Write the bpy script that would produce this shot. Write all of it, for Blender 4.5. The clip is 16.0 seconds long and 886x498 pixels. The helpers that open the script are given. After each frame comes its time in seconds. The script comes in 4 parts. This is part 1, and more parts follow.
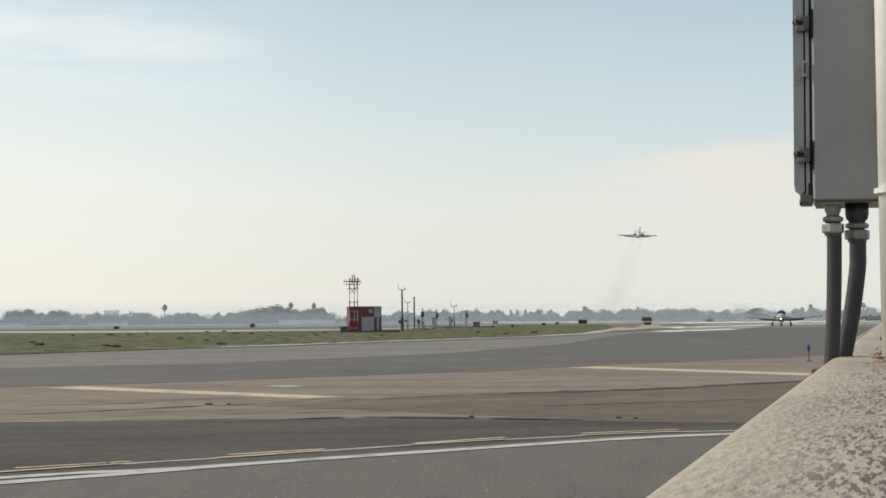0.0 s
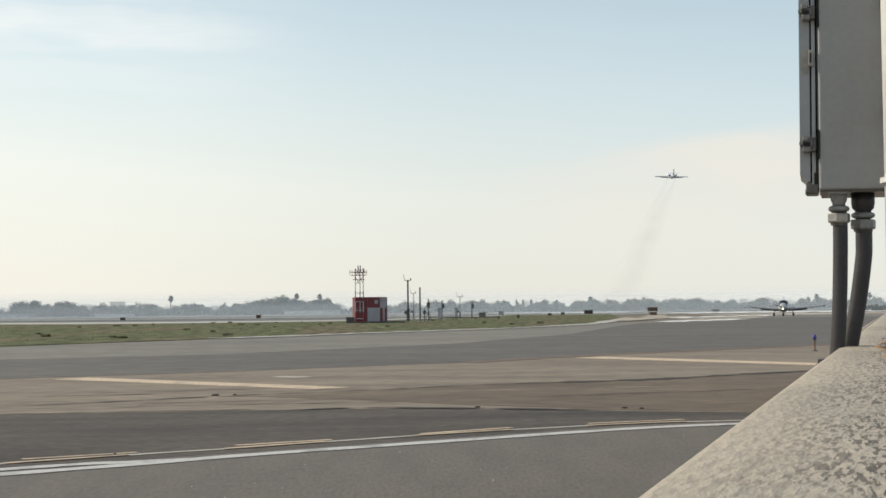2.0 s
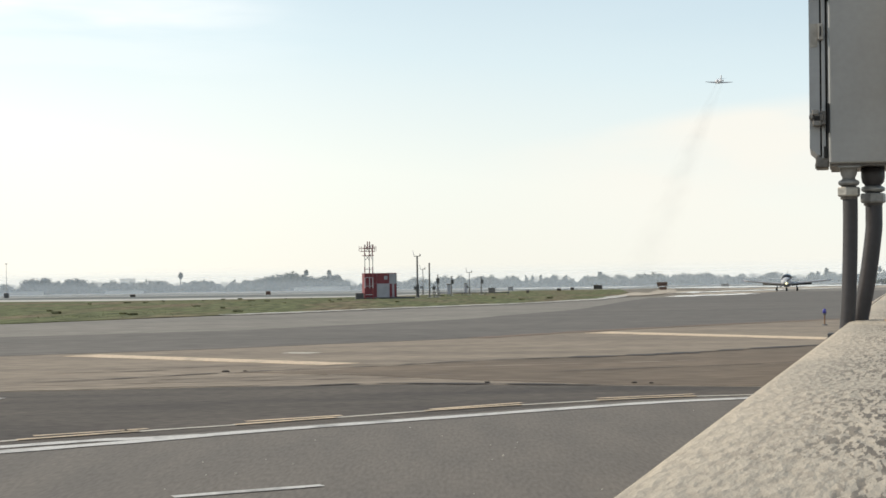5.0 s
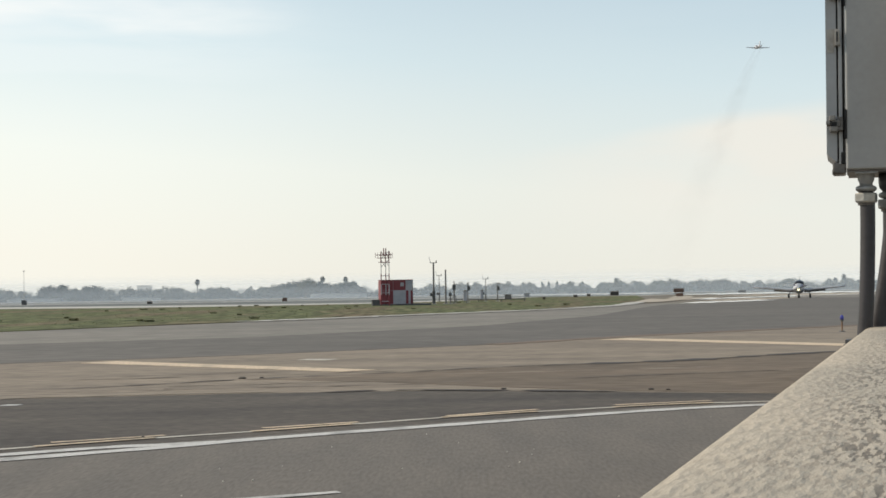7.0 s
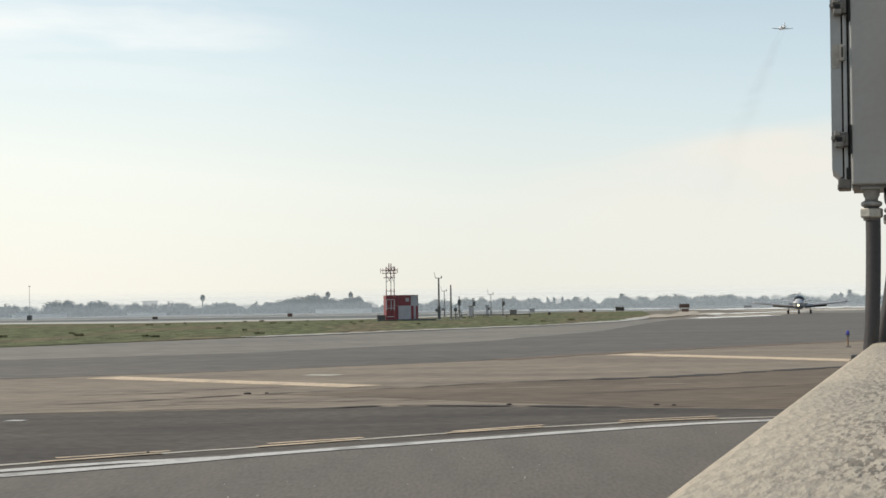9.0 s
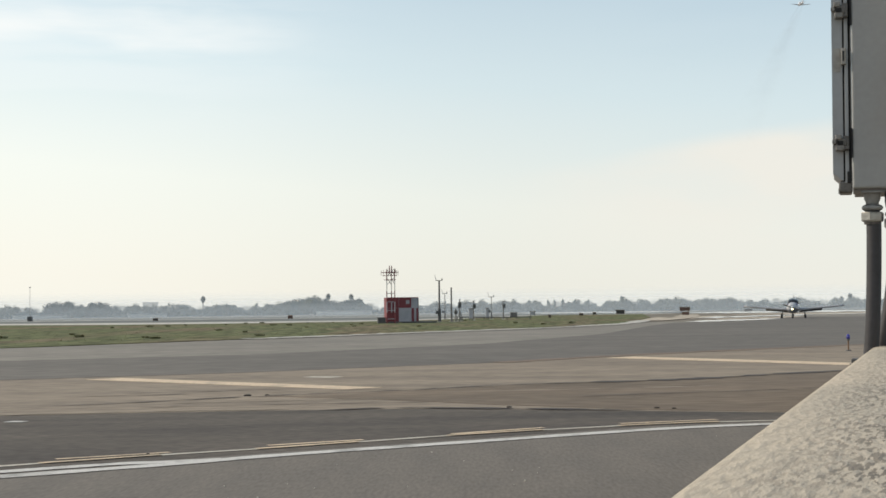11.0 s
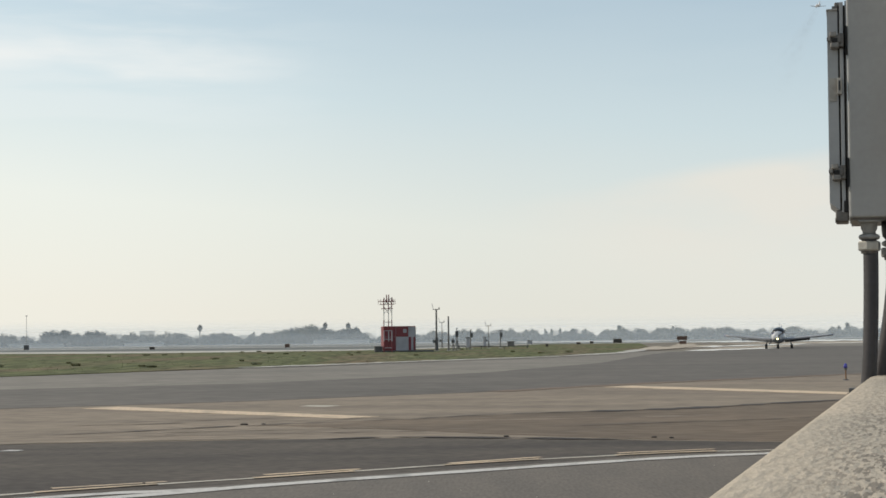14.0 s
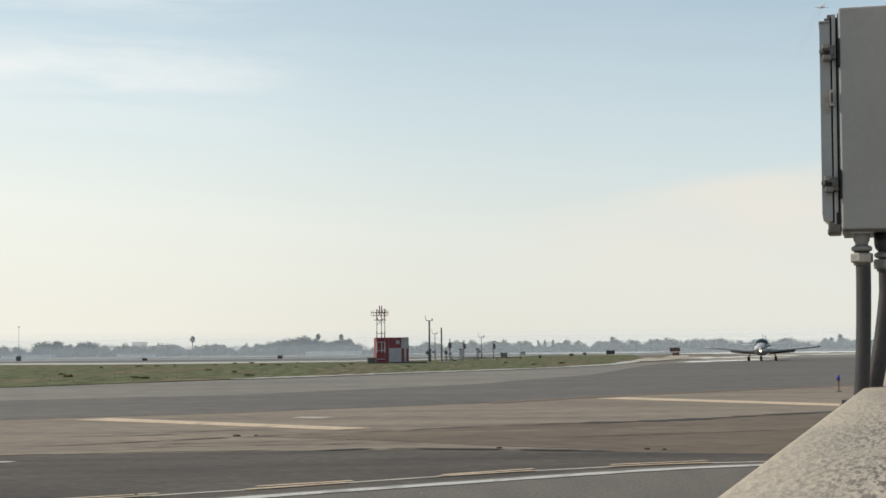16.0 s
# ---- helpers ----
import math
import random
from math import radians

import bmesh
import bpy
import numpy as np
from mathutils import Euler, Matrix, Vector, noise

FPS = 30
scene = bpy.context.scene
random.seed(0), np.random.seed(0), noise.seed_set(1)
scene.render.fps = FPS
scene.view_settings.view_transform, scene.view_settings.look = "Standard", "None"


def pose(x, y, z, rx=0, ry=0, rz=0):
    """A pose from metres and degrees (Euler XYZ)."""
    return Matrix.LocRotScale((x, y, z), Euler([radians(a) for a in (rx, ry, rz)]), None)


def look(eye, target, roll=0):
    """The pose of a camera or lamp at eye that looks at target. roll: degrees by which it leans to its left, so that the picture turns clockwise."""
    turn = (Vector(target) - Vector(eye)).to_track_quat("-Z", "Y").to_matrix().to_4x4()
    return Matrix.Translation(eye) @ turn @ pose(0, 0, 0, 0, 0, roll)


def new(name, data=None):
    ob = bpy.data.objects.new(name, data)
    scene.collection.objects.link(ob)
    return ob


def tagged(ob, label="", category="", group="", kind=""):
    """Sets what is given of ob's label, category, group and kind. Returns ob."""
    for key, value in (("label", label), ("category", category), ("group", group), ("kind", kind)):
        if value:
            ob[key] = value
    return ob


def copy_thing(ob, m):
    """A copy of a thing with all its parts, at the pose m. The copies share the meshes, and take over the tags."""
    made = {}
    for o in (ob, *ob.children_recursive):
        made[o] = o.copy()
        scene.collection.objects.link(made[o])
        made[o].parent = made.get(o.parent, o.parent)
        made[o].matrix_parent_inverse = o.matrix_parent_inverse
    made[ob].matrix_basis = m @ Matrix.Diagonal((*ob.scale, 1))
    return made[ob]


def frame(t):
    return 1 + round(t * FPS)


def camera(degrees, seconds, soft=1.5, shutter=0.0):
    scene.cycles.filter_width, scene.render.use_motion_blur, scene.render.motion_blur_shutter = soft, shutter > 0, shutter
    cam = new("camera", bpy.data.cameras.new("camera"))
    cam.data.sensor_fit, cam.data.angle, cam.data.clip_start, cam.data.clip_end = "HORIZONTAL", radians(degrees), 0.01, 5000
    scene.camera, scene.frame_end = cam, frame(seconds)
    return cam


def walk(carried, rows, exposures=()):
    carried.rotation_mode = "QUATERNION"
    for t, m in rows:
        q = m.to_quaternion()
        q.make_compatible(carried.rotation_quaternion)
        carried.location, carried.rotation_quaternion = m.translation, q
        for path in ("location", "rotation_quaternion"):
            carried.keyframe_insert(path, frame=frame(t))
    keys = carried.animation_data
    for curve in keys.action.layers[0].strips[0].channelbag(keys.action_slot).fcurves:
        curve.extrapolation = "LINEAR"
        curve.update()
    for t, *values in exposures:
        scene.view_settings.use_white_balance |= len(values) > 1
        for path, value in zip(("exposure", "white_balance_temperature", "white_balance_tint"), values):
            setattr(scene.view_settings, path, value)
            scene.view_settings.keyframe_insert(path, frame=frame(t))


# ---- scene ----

# ---------------------------------------------------------------- camera
# handheld at one spot above the wall, it only turns; rows: seconds, pitch, roll, yaw
EYE = (0.0, 0.0, 1.25)
TURNS = [(0.0, 2.661, 0.487, 0.0), (0.5, 2.92, 0.549, 0.074), (1.0, 2.925, 0.602, 0.198), (1.5, 2.415, 0.677, 0.233),
         (2.0, 2.301, 0.614, 0.222), (2.5, 2.412, 0.633, 0.189), (3.0, 1.988, 0.695, 0.2), (3.5, 1.726, 0.687, 0.228),
         (4.0, 1.367, 0.74, 0.266), (6.5, 1.46, 0.89, 1.142), (7.0, 1.636, 0.898, 1.207), (7.5, 1.91, 0.929, 1.273),
         (8.0, 2.077, 0.954, 1.305), (8.5, 2.286, 0.988, 1.357), (9.0, 2.227, 0.897, 1.407), (11.5, 2.409, 0.659, 1.373),
         (12.0, 2.96, 0.617, 1.316), (12.5, 3.103, 0.649, 1.344), (13.0, 3.134, 0.63, 1.344), (13.5, 3.247, 0.67, 1.366),
         (14.0, 3.423, 0.664, 1.313), (14.5, 3.58, 0.647, 1.268), (15.0, 3.669, 0.686, 1.229), (15.5, 3.764, 0.645, 1.193),
         (16.0, 3.853, 0.623, 1.045)]
cam = camera(33.0, 16.0, soft=1.6)
walk(cam, [(t, pose(*EYE, 90 + p, r, y)) for t, p, r, y in TURNS], exposures=[(0.0, 0.0), (2.0, 0.06), (3.6, 0.08), (4.0, 0.35), (4.2, 0.35), (6.3, 0.1), (9.0, 0.12), (11.6, 0.1), (12.0, -0.23), (12.5, -0.12), (13.0, -0.1), (14.0, -0.03), (16.0, 0.0)])

# ---------------------------------------------------------------- world and sun
SUN_AZ, SUN_EL = -74.0, 36.0
world = bpy.data.worlds.new("sky")
scene.world = world
world.use_nodes = True


def wire(tree, a, b):
    tree.links.new(a, b)


def build_world():
    tree = world.node_tree
    n = tree.nodes
    n.clear()
    out, bg = n.new("ShaderNodeOutputWorld"), n.new("ShaderNodeBackground")
    bg.inputs[1].default_value = 0.1
    sky = n.new("ShaderNodeTexSky")
    sky.sky_type, sky.sun_disc = "NISHITA", False
    sky.sun_elevation, sky.sun_rotation = radians(SUN_EL), radians(SUN_AZ % 360)
    sky.dust_density, sky.ozone_density, sky.air_density = 2.0, 2.0, 1.0
    co, sep = n.new("ShaderNodeTexCoord"), n.new("ShaderNodeSeparateXYZ")
    wire(tree, co.outputs["Generated"], sep.inputs[0])

    def maths(op, a, b=None):
        m = n.new("ShaderNodeMath")
        m.operation = op
        for i, v in enumerate((a, b)):
            if isinstance(v, (int, float)):
                m.inputs[i].default_value = v
            elif v is not None:
                wire(tree, v, m.inputs[i])
        return m.outputs[0]

    def ramp(value, a, b, va, vb):
        r = n.new("ShaderNodeMapRange")
        r.interpolation_type = "SMOOTHSTEP"
        wire(tree, value, r.inputs[0])
        for i, v in enumerate((a, b, va, vb)):
            r.inputs[i + 1].default_value = v
        return r.outputs[0]

    def clouds(scale, stretch, detail):
        mp, nz = n.new("ShaderNodeMapping"), n.new("ShaderNodeTexNoise")
        mp.inputs["Scale"].default_value = stretch
        wire(tree, co.outputs["Generated"], mp.inputs[0])
        wire(tree, mp.outputs[0], nz.inputs["Vector"])
        nz.inputs["Scale"].default_value, nz.inputs["Detail"].default_value = scale, detail
        return nz.outputs[0]

    def mixed(fac, a, color):
        m = n.new("ShaderNodeMix")
        m.data_type = "RGBA"
        wire(tree, fac, m.inputs[0])
        wire(tree, a, m.inputs[6])
        m.inputs[7].default_value = (*color, 1)
        return m.outputs[2]

    z, x = sep.outputs[2], sep.outputs[0]
    soft = clouds(3.0, (1, 1, 5), 4)
    # hazy air: cream at the horizon, pale blue above, thinning towards the zenith
    air = n.new("ShaderNodeValToRGB")
    air.color_ramp.interpolation = "EASE"
    air.color_ramp.elements[0].position, air.color_ramp.elements[0].color = 0.0, (*HAZE[0], 1)
    air.color_ramp.elements[1].position, air.color_ramp.elements[1].color = 0.26, (*HAZE[3], 1)
    for at, hue in ((0.07, HAZE[1]), (0.15, HAZE[2])):
        air.color_ramp.elements.new(at).color = (*hue, 1)
    air.color_ramp.interpolation = "LINEAR"
    lift = maths("ADD", z, maths("MULTIPLY", x, 0.1))
    wire(tree, lift, air.inputs[0])
    scaled = n.new("ShaderNodeVectorMath")
    scaled.operation = "SCALE"
    wire(tree, ramp(x, -0.32, 0.05, 11.0, 9.9), scaled.inputs["Scale"])  # brighter towards the sun
    wire(tree, air.outputs[0], scaled.inputs[0])
    first = n.new("ShaderNodeMix")
    first.data_type = "RGBA"
    wire(tree, ramp(z, 0.1, 0.6, 0.92, 0.3), first.inputs[0])
    wire(tree, sky.outputs[0], first.inputs[6])
    wire(tree, scaled.outputs[0], first.inputs[7])
    col = first.outputs[2]
    # veil of thin cloud whose upper edge rises to the right
    edge = maths("SUBTRACT", z, maths("MULTIPLY", maths("MINIMUM", x, 0.14), 0.15))
    edge = maths("SUBTRACT", edge, maths("MULTIPLY", maths("MAXIMUM", maths("SUBTRACT", x, 0.14), 0.0), 0.09))
    edge = maths("ADD", edge, maths("MULTIPLY", maths("SUBTRACT", soft, 0.5), 0.012))
    bank = maths("MULTIPLY", ramp(edge, 0.08, 0.093, 1.0, 0.0), ramp(x, -0.02, 0.18, 0.0, 0.85))
    bank = maths("MULTIPLY", bank, ramp(edge, 0.0, 0.06, 0.4, 1.0))
    bank = maths("MULTIPLY", bank, ramp(clouds(9.0, (1, 1, 3), 5), 0.35, 0.6, 0.55, 1.0))
    col = mixed(bank, col, BANK)
    # cirrus: one soft drawn-out bank high on the sunny side, and fainter streaks round it
    streak = clouds(5.0, (1.2, 1.2, 9), 6)
    fray = maths("ADD", maths("SUBTRACT", z, 0.186), maths("MULTIPLY", maths("SUBTRACT", clouds(4.0, (1.5, 1.5, 3), 4), 0.5), 0.06))
    drift = maths("MULTIPLY", ramp(maths("ABSOLUTE", fray), 0.002, 0.02, 1.0, 0.0), ramp(x, -0.2, -0.08, 1.0, 0.0))
    drift = maths("MULTIPLY", drift, ramp(streak, 0.3, 0.6, 0.35, 1.0))
    wisp = maths("MULTIPLY", ramp(streak, 0.36, 0.58, 0.0, 0.4), ramp(z, 0.1, 0.19, 0.0, 1.0))
    wisp = maths("MULTIPLY", wisp, ramp(x, -0.2, -0.06, 1.0, 0.06))
    wisp = maths("MAXIMUM", wisp, drift)
    col = mixed(wisp, col, CIRRUS)
    wire(tree, col, bg.inputs[0])
    wire(tree, bg.outputs[0], out.inputs[0])


HAZE = ((0.85, 0.83, 0.74), (0.825, 0.85, 0.785), (0.66, 0.77, 0.795), (0.475, 0.615, 0.715))
BANK, CIRRUS = (8.2, 7.9, 7.15), (8.7, 9.0, 8.9)
build_world()
sun = new("sun", bpy.data.lights.new("sun", "SUN"))
sun.data.energy, sun.data.angle, sun.data.color = 2.85, radians(1.0), (1.0, 0.89, 0.735)
a, e = radians(SUN_AZ), radians(SUN_EL)
sun.matrix_world = look((60 * math.sin(a) * math.cos(e), 60 * math.cos(a) * math.cos(e), 60 * math.sin(e)), (0, 0, 0))


# ---------------------------------------------------------------- materials
def material(name, color, rough=0.6, metal=0.0, vary=0.15, scale=8.0, bump=0.1, second=None, stretch=(1, 1, 1), spin=0.0,
             spec=0.5, fine=60.0, second_range=(0.45, 0.65)):
    """Principled surface: two scales of colour variation, a second colour in blotches, and fine relief."""
    m = bpy.data.materials.new(name)
    m.use_nodes = True
    t = m.node_tree
    n = t.nodes
    b = n["Principled BSDF"]
    co, mp = n.new("ShaderNodeTexCoord"), n.new("ShaderNodeMapping")
    mp.inputs["Scale"].default_value = stretch
    mp.inputs["Rotation"].default_value = (0, 0, radians(spin))
    wire(t, co.outputs["Object"], mp.inputs[0])
    big, small = n.new("ShaderNodeTexNoise"), n.new("ShaderNodeTexNoise")
    for nz, sc, det in ((big, scale, 5), (small, fine, 3)):
        wire(t, mp.outputs[0], nz.inputs["Vector"])
        nz.inputs["Scale"].default_value, nz.inputs["Detail"].default_value = sc, det
    base = n.new("ShaderNodeMix")
    base.data_type = "RGBA"
    base.inputs[6].default_value = (*color, 1)
    base.inputs[7].default_value = (*(second or [c * 0.72 for c in color]), 1)
    rg = n.new("ShaderNodeMapRange")
    wire(t, big.outputs[0], rg.inputs[0])
    rg.inputs[1].default_value, rg.inputs[2].default_value = second_range
    wire(t, rg.outputs[0], base.inputs[0])
    hsv = n.new("ShaderNodeHueSaturation")
    wire(t, base.outputs[2], hsv.inputs["Color"])
    val = n.new("ShaderNodeMapRange")
    wire(t, small.outputs[0], val.inputs[0])
    val.inputs[1].default_value, val.inputs[2].default_value = 0.3, 0.7
    val.inputs[3].default_value, val.inputs[4].default_value = 1 - vary, 1 + vary
    wire(t, val.outputs[0], hsv.inputs["Value"])
    wire(t, hsv.outputs[0], b.inputs["Base Color"])
    b.inputs["Roughness"].default_value, b.inputs["Metallic"].default_value = rough, metal
    b.inputs["Specular IOR Level"].default_value = spec
    if bump:
        bp = n.new("ShaderNodeBump")
        bp.inputs["Strength"].default_value, bp.inputs["Distance"].default_value = bump, 0.01
        wire(t, small.outputs[0], bp.inputs["Height"])
        wire(t, bp.outputs[0], b.inputs["Normal"])
    return m


def glow(name, color, strength):
    m = bpy.data.materials.new(name)
    m.use_nodes = True
    b = m.node_tree.nodes["Principled BSDF"]
    b.inputs["Base Color"].default_value = (*color, 1)
    b.inputs["Emission Color"].default_value = (*color, 1)
    b.inputs["Emission Strength"].default_value = strength
    return m


def veil(name, color, low, high, top):
    """Thin scattering air or smoke: mostly see-through, lit by the sun and sky; thins out with height."""
    m = bpy.data.materials.new(name)
    m.use_nodes = True
    t = m.node_tree
    n = t.nodes
    n.clear()
    out, mix, see = n.new("ShaderNodeOutputMaterial"), n.new("ShaderNodeMixShader"), n.new("ShaderNodeBsdfTransparent")
    dif, tra, both = n.new("ShaderNodeBsdfDiffuse"), n.new("ShaderNodeBsdfTranslucent"), n.new("ShaderNodeMixShader")
    dif.inputs[0].default_value = tra.inputs[0].default_value = (*color, 1)
    both.inputs[0].default_value = 0.04
    wire(t, dif.outputs[0], both.inputs[1])
    wire(t, tra.outputs[0], both.inputs[2])
    co, sep, rg = n.new("ShaderNodeTexCoord"), n.new("ShaderNodeSeparateXYZ"), n.new("ShaderNodeMapRange")
    rg.interpolation_type = "SMOOTHSTEP"
    wire(t, co.outputs["Object"], sep.inputs[0])
    wire(t, sep.outputs[2], rg.inputs[0])
    for i, v in enumerate((0.55 * top, top, low, high)):
        rg.inputs[i + 1].default_value = v
    wire(t, rg.outputs[0], mix.inputs[0])
    wire(t, see.outputs[0], mix.inputs[1])
    wire(t, both.outputs[0], mix.inputs[2])
    wire(t, mix.outputs[0], out.inputs[0])
    return m


def rough_concrete():
    """Weathered cast concrete: exposed aggregate, dark pits in drifts, pale smooth areas."""
    m = material("wall concrete", (0.455, 0.395, 0.312), 0.9, scale=3.2, fine=110, vary=0.1, bump=0.4, second=(0.38, 0.34, 0.275), second_range=(0.4, 0.65), spec=0.2, stretch=(1, 0.3, 1))
    t = m.node_tree
    n = t.nodes
    b = n["Principled BSDF"]
    before = b.inputs["Base Color"].links[0].from_socket
    co = n.new("ShaderNodeTexCoord")
    sep = n.new("ShaderNodeSeparateXYZ")
    wire(t, co.outputs["Object"], sep.inputs[0])
    grains = []
    for sc, along in ((330, 0.15), (185, 0.15), (9, 0.4)):
        nz, mp = n.new("ShaderNodeTexNoise"), n.new("ShaderNodeMapping")
        mp.inputs["Scale"].default_value = (1, along, 1)
        wire(t, co.outputs["Object"], mp.inputs[0])
        wire(t, mp.outputs[0], nz.inputs["Vector"])
        nz.inputs["Scale"].default_value, nz.inputs["Detail"].default_value = sc, 2
        grains.append(nz.outputs[0])
    both = n.new("ShaderNodeMath")
    both.operation = "ADD"
    wire(t, grains[0], both.inputs[0])
    wire(t, grains[1], both.inputs[1])
    made = []
    for value, lo, hi in ((both.outputs[0], 0.985, 1.08), (grains[2], 0.3, 0.52)):
        rg = n.new("ShaderNodeMapRange")
        wire(t, value, rg.inputs[0])
        rg.inputs[1].default_value, rg.inputs[2].default_value = lo, hi
        made.append(rg.outputs[0])
    # the trowelled margin along the arris stays smoother
    margin = n.new("ShaderNodeMapRange")
    wire(t, sep.outputs[0], margin.inputs[0])
    for i, v in enumerate((0.03, 0.13, 0.12, 1.0)):
        margin.inputs[i + 1].default_value = v
    f = made[0]
    for other in (made[1], margin.outputs[0]):
        k = n.new("ShaderNodeMath")
        k.operation = "MULTIPLY"
        wire(t, f, k.inputs[0])
        wire(t, other, k.inputs[1])
        f = k.outputs[0]
    pit = n.new("ShaderNodeMix")
    pit.data_type = "RGBA"
    wire(t, f, pit.inputs[0])
    wire(t, before, pit.inputs[6])
    pit.inputs[7].default_value = (0.14, 0.121, 0.099, 1)
    wire(t, pit.outputs[2], b.inputs["Base Color"])
    return m


ASPHALT = material("asphalt", (0.153, 0.135, 0.113), 0.85, scale=2.6, fine=38, vary=0.18, bump=0.25, stretch=(1, 0.17, 1), second=(0.135, 0.12, 0.102), second_range=(0.42, 0.62), spec=0.3)
ASPHALT_FAR = material("taxiway asphalt", (0.224, 0.204, 0.171), 0.85, scale=0.2, fine=2.6, vary=0.28, bump=0.2, stretch=(0.4, 1, 1), spin=-40, second=(0.176, 0.161, 0.137), second_range=(0.38, 0.66), spec=0.3)
ASPHALT_MID = material("older asphalt", (0.143, 0.129, 0.11), 0.85, scale=0.25, fine=3.2, vary=0.28, bump=0.2, stretch=(0.4, 1, 1), spin=-40, second=(0.112, 0.101, 0.087), second_range=(0.38, 0.66), spec=0.3)
ASPHALT_DARK = material("dark asphalt", (0.102, 0.086, 0.07), 0.9, scale=1.1, fine=20, vary=0.4, bump=0.3, stretch=(0.3, 1, 1), spin=-15, second=(0.062, 0.053, 0.045), second_range=(0.38, 0.66), spec=0.3)
SHOULDER = material("sandy shoulder", (0.262, 0.214, 0.16), 0.9, scale=0.55, fine=7, vary=0.3, bump=0.3, stretch=(0.3, 1, 1), spin=-22, second=(0.185, 0.152, 0.116), second_range=(0.38, 0.68), spec=0.3)
SHOULDER_OLD = material("worn brown shoulder", (0.178, 0.137, 0.097), 0.9, scale=0.55, fine=7, vary=0.3, bump=0.3, stretch=(0.3, 1, 1), spin=-22, second=(0.122, 0.095, 0.068), second_range=(0.36, 0.66), spec=0.3)
DIRT = material("dry earth", (0.2, 0.175, 0.14), 0.95, scale=0.05, fine=3, vary=0.15, bump=0.3, second=(0.15, 0.135, 0.105), spec=0.2)
# blue-grey of the distant haze is mixed into this grass colour
FARFIELD = material("haze-tinted far dry grass", (0.2, 0.205, 0.19), 0.95, scale=0.03, fine=1, vary=0.15, bump=0.2, stretch=(0.3, 1, 1), second=(0.12, 0.132, 0.13), spec=0.2)
PALE = material("pale concrete", (0.48, 0.45, 0.39), 0.6, scale=0.08, fine=2, vary=0.08, bump=0.1, second=(0.38, 0.35, 0.3))
TAN_DIRT = material("tan dirt", (0.42, 0.36, 0.28), 0.9, scale=0.1, fine=2, vary=0.2, bump=0.2, second=(0.32, 0.27, 0.21))
# near-white colour and gloss stand in for sky mirrored in hot air
MIRAGE = material("mirage sheen", (0.68, 0.66, 0.61), 0.12, scale=0.05, fine=0.6, vary=0.05, bump=0.0, second=(0.56, 0.54, 0.49), spec=0.8)
GRASS = material("grass", (0.11, 0.12, 0.056), 0.95, scale=0.2, fine=1.6, vary=0.6, bump=0.35, stretch=(1, 0.16, 1), spin=0, second=(0.15, 0.12, 0.074), spec=0.1, second_range=(0.48, 0.62))
BLADE = material("grass blades", (0.145, 0.162, 0.074), 0.8, scale=0.2, fine=1.6, vary=0.4, bump=0, stretch=(1, 0.16, 1), spin=0, second=(0.23, 0.19, 0.115), second_range=(0.48, 0.62), spec=0.2)
WEED = material("weed", (0.2, 0.195, 0.1), 0.9, scale=3, fine=20, vary=0.3, bump=0.2)
WHITE_PAINT = material("worn white paint", (0.54, 0.52, 0.48), 0.7, scale=2.5, fine=25, vary=0.12, second=(0.24, 0.23, 0.21), second_range=(0.52, 0.7), stretch=(1, 0.5, 1))
YELLOW_PAINT = material("worn yellow paint", (0.6, 0.465, 0.315), 0.7, scale=2.2, fine=14, vary=0.18, second=(0.36, 0.29, 0.2), second_range=(0.5, 0.72), stretch=(1, 0.5, 1))
FADED_PAINT = material("faded cream paint", (0.52, 0.48, 0.4), 0.7, scale=2.5, fine=25, vary=0.12, second=(0.36, 0.32, 0.26), second_range=(0.5, 0.72), stretch=(1, 0.5, 1))
TAR = material("tar crack", (0.05, 0.04, 0.033), 0.8, scale=2, fine=15, vary=0.2)
CONCRETE = rough_concrete()
STAIN = material("dark tyre dust", (0.118, 0.092, 0.068), 0.9, scale=1.2, fine=9, vary=0.3, bump=0.1, stretch=(0.3, 1, 1), second=(0.15, 0.12, 0.09))
SAND = material("blown sand", (0.27, 0.225, 0.17), 0.95, scale=1.2, fine=9, vary=0.25, bump=0.1, stretch=(0.3, 1, 1), second=(0.2, 0.165, 0.125))
RUSTY_DIRT = material("rusty dirt", (0.185, 0.132, 0.096), 0.95, scale=0.8, fine=6, vary=0.25, bump=0.1, second=(0.17, 0.125, 0.09))
STEEL = material("grey painted steel", (0.31, 0.306, 0.294), 0.5, scale=4, fine=60, vary=0.04, bump=0.03, second=(0.285, 0.274, 0.257))
STEEL_LID = material("grey painted lid", (0.31, 0.315, 0.315), 0.4, scale=6, fine=90, vary=0.03, bump=0.03, second=(0.28, 0.28, 0.275))
CLAMP = material("stainless clamp", (0.13, 0.12, 0.11), 0.4, 0.7, scale=20, fine=120, vary=0.15)
# black of the rubber seal, also put in as shade in gaps
GASKET_GAP = material("black gasket and gap shade", (0.03, 0.03, 0.03), 0.9, scale=20, spec=0.15)
TAN = material("tan label tape", (0.33, 0.31, 0.275), 0.6, scale=20)
CLAMP_LIGHT = material("pale clamp steel", (0.23, 0.215, 0.195), 0.45, 0.5, scale=20, fine=120, vary=0.2)
NUT = material("zinc nut", (0.42, 0.41, 0.38), 0.35, 0.7, scale=20, fine=100, vary=0.08)
HUB = material("grey hub", (0.3, 0.3, 0.29), 0.5, 0.4, scale=20, fine=100, vary=0.1)
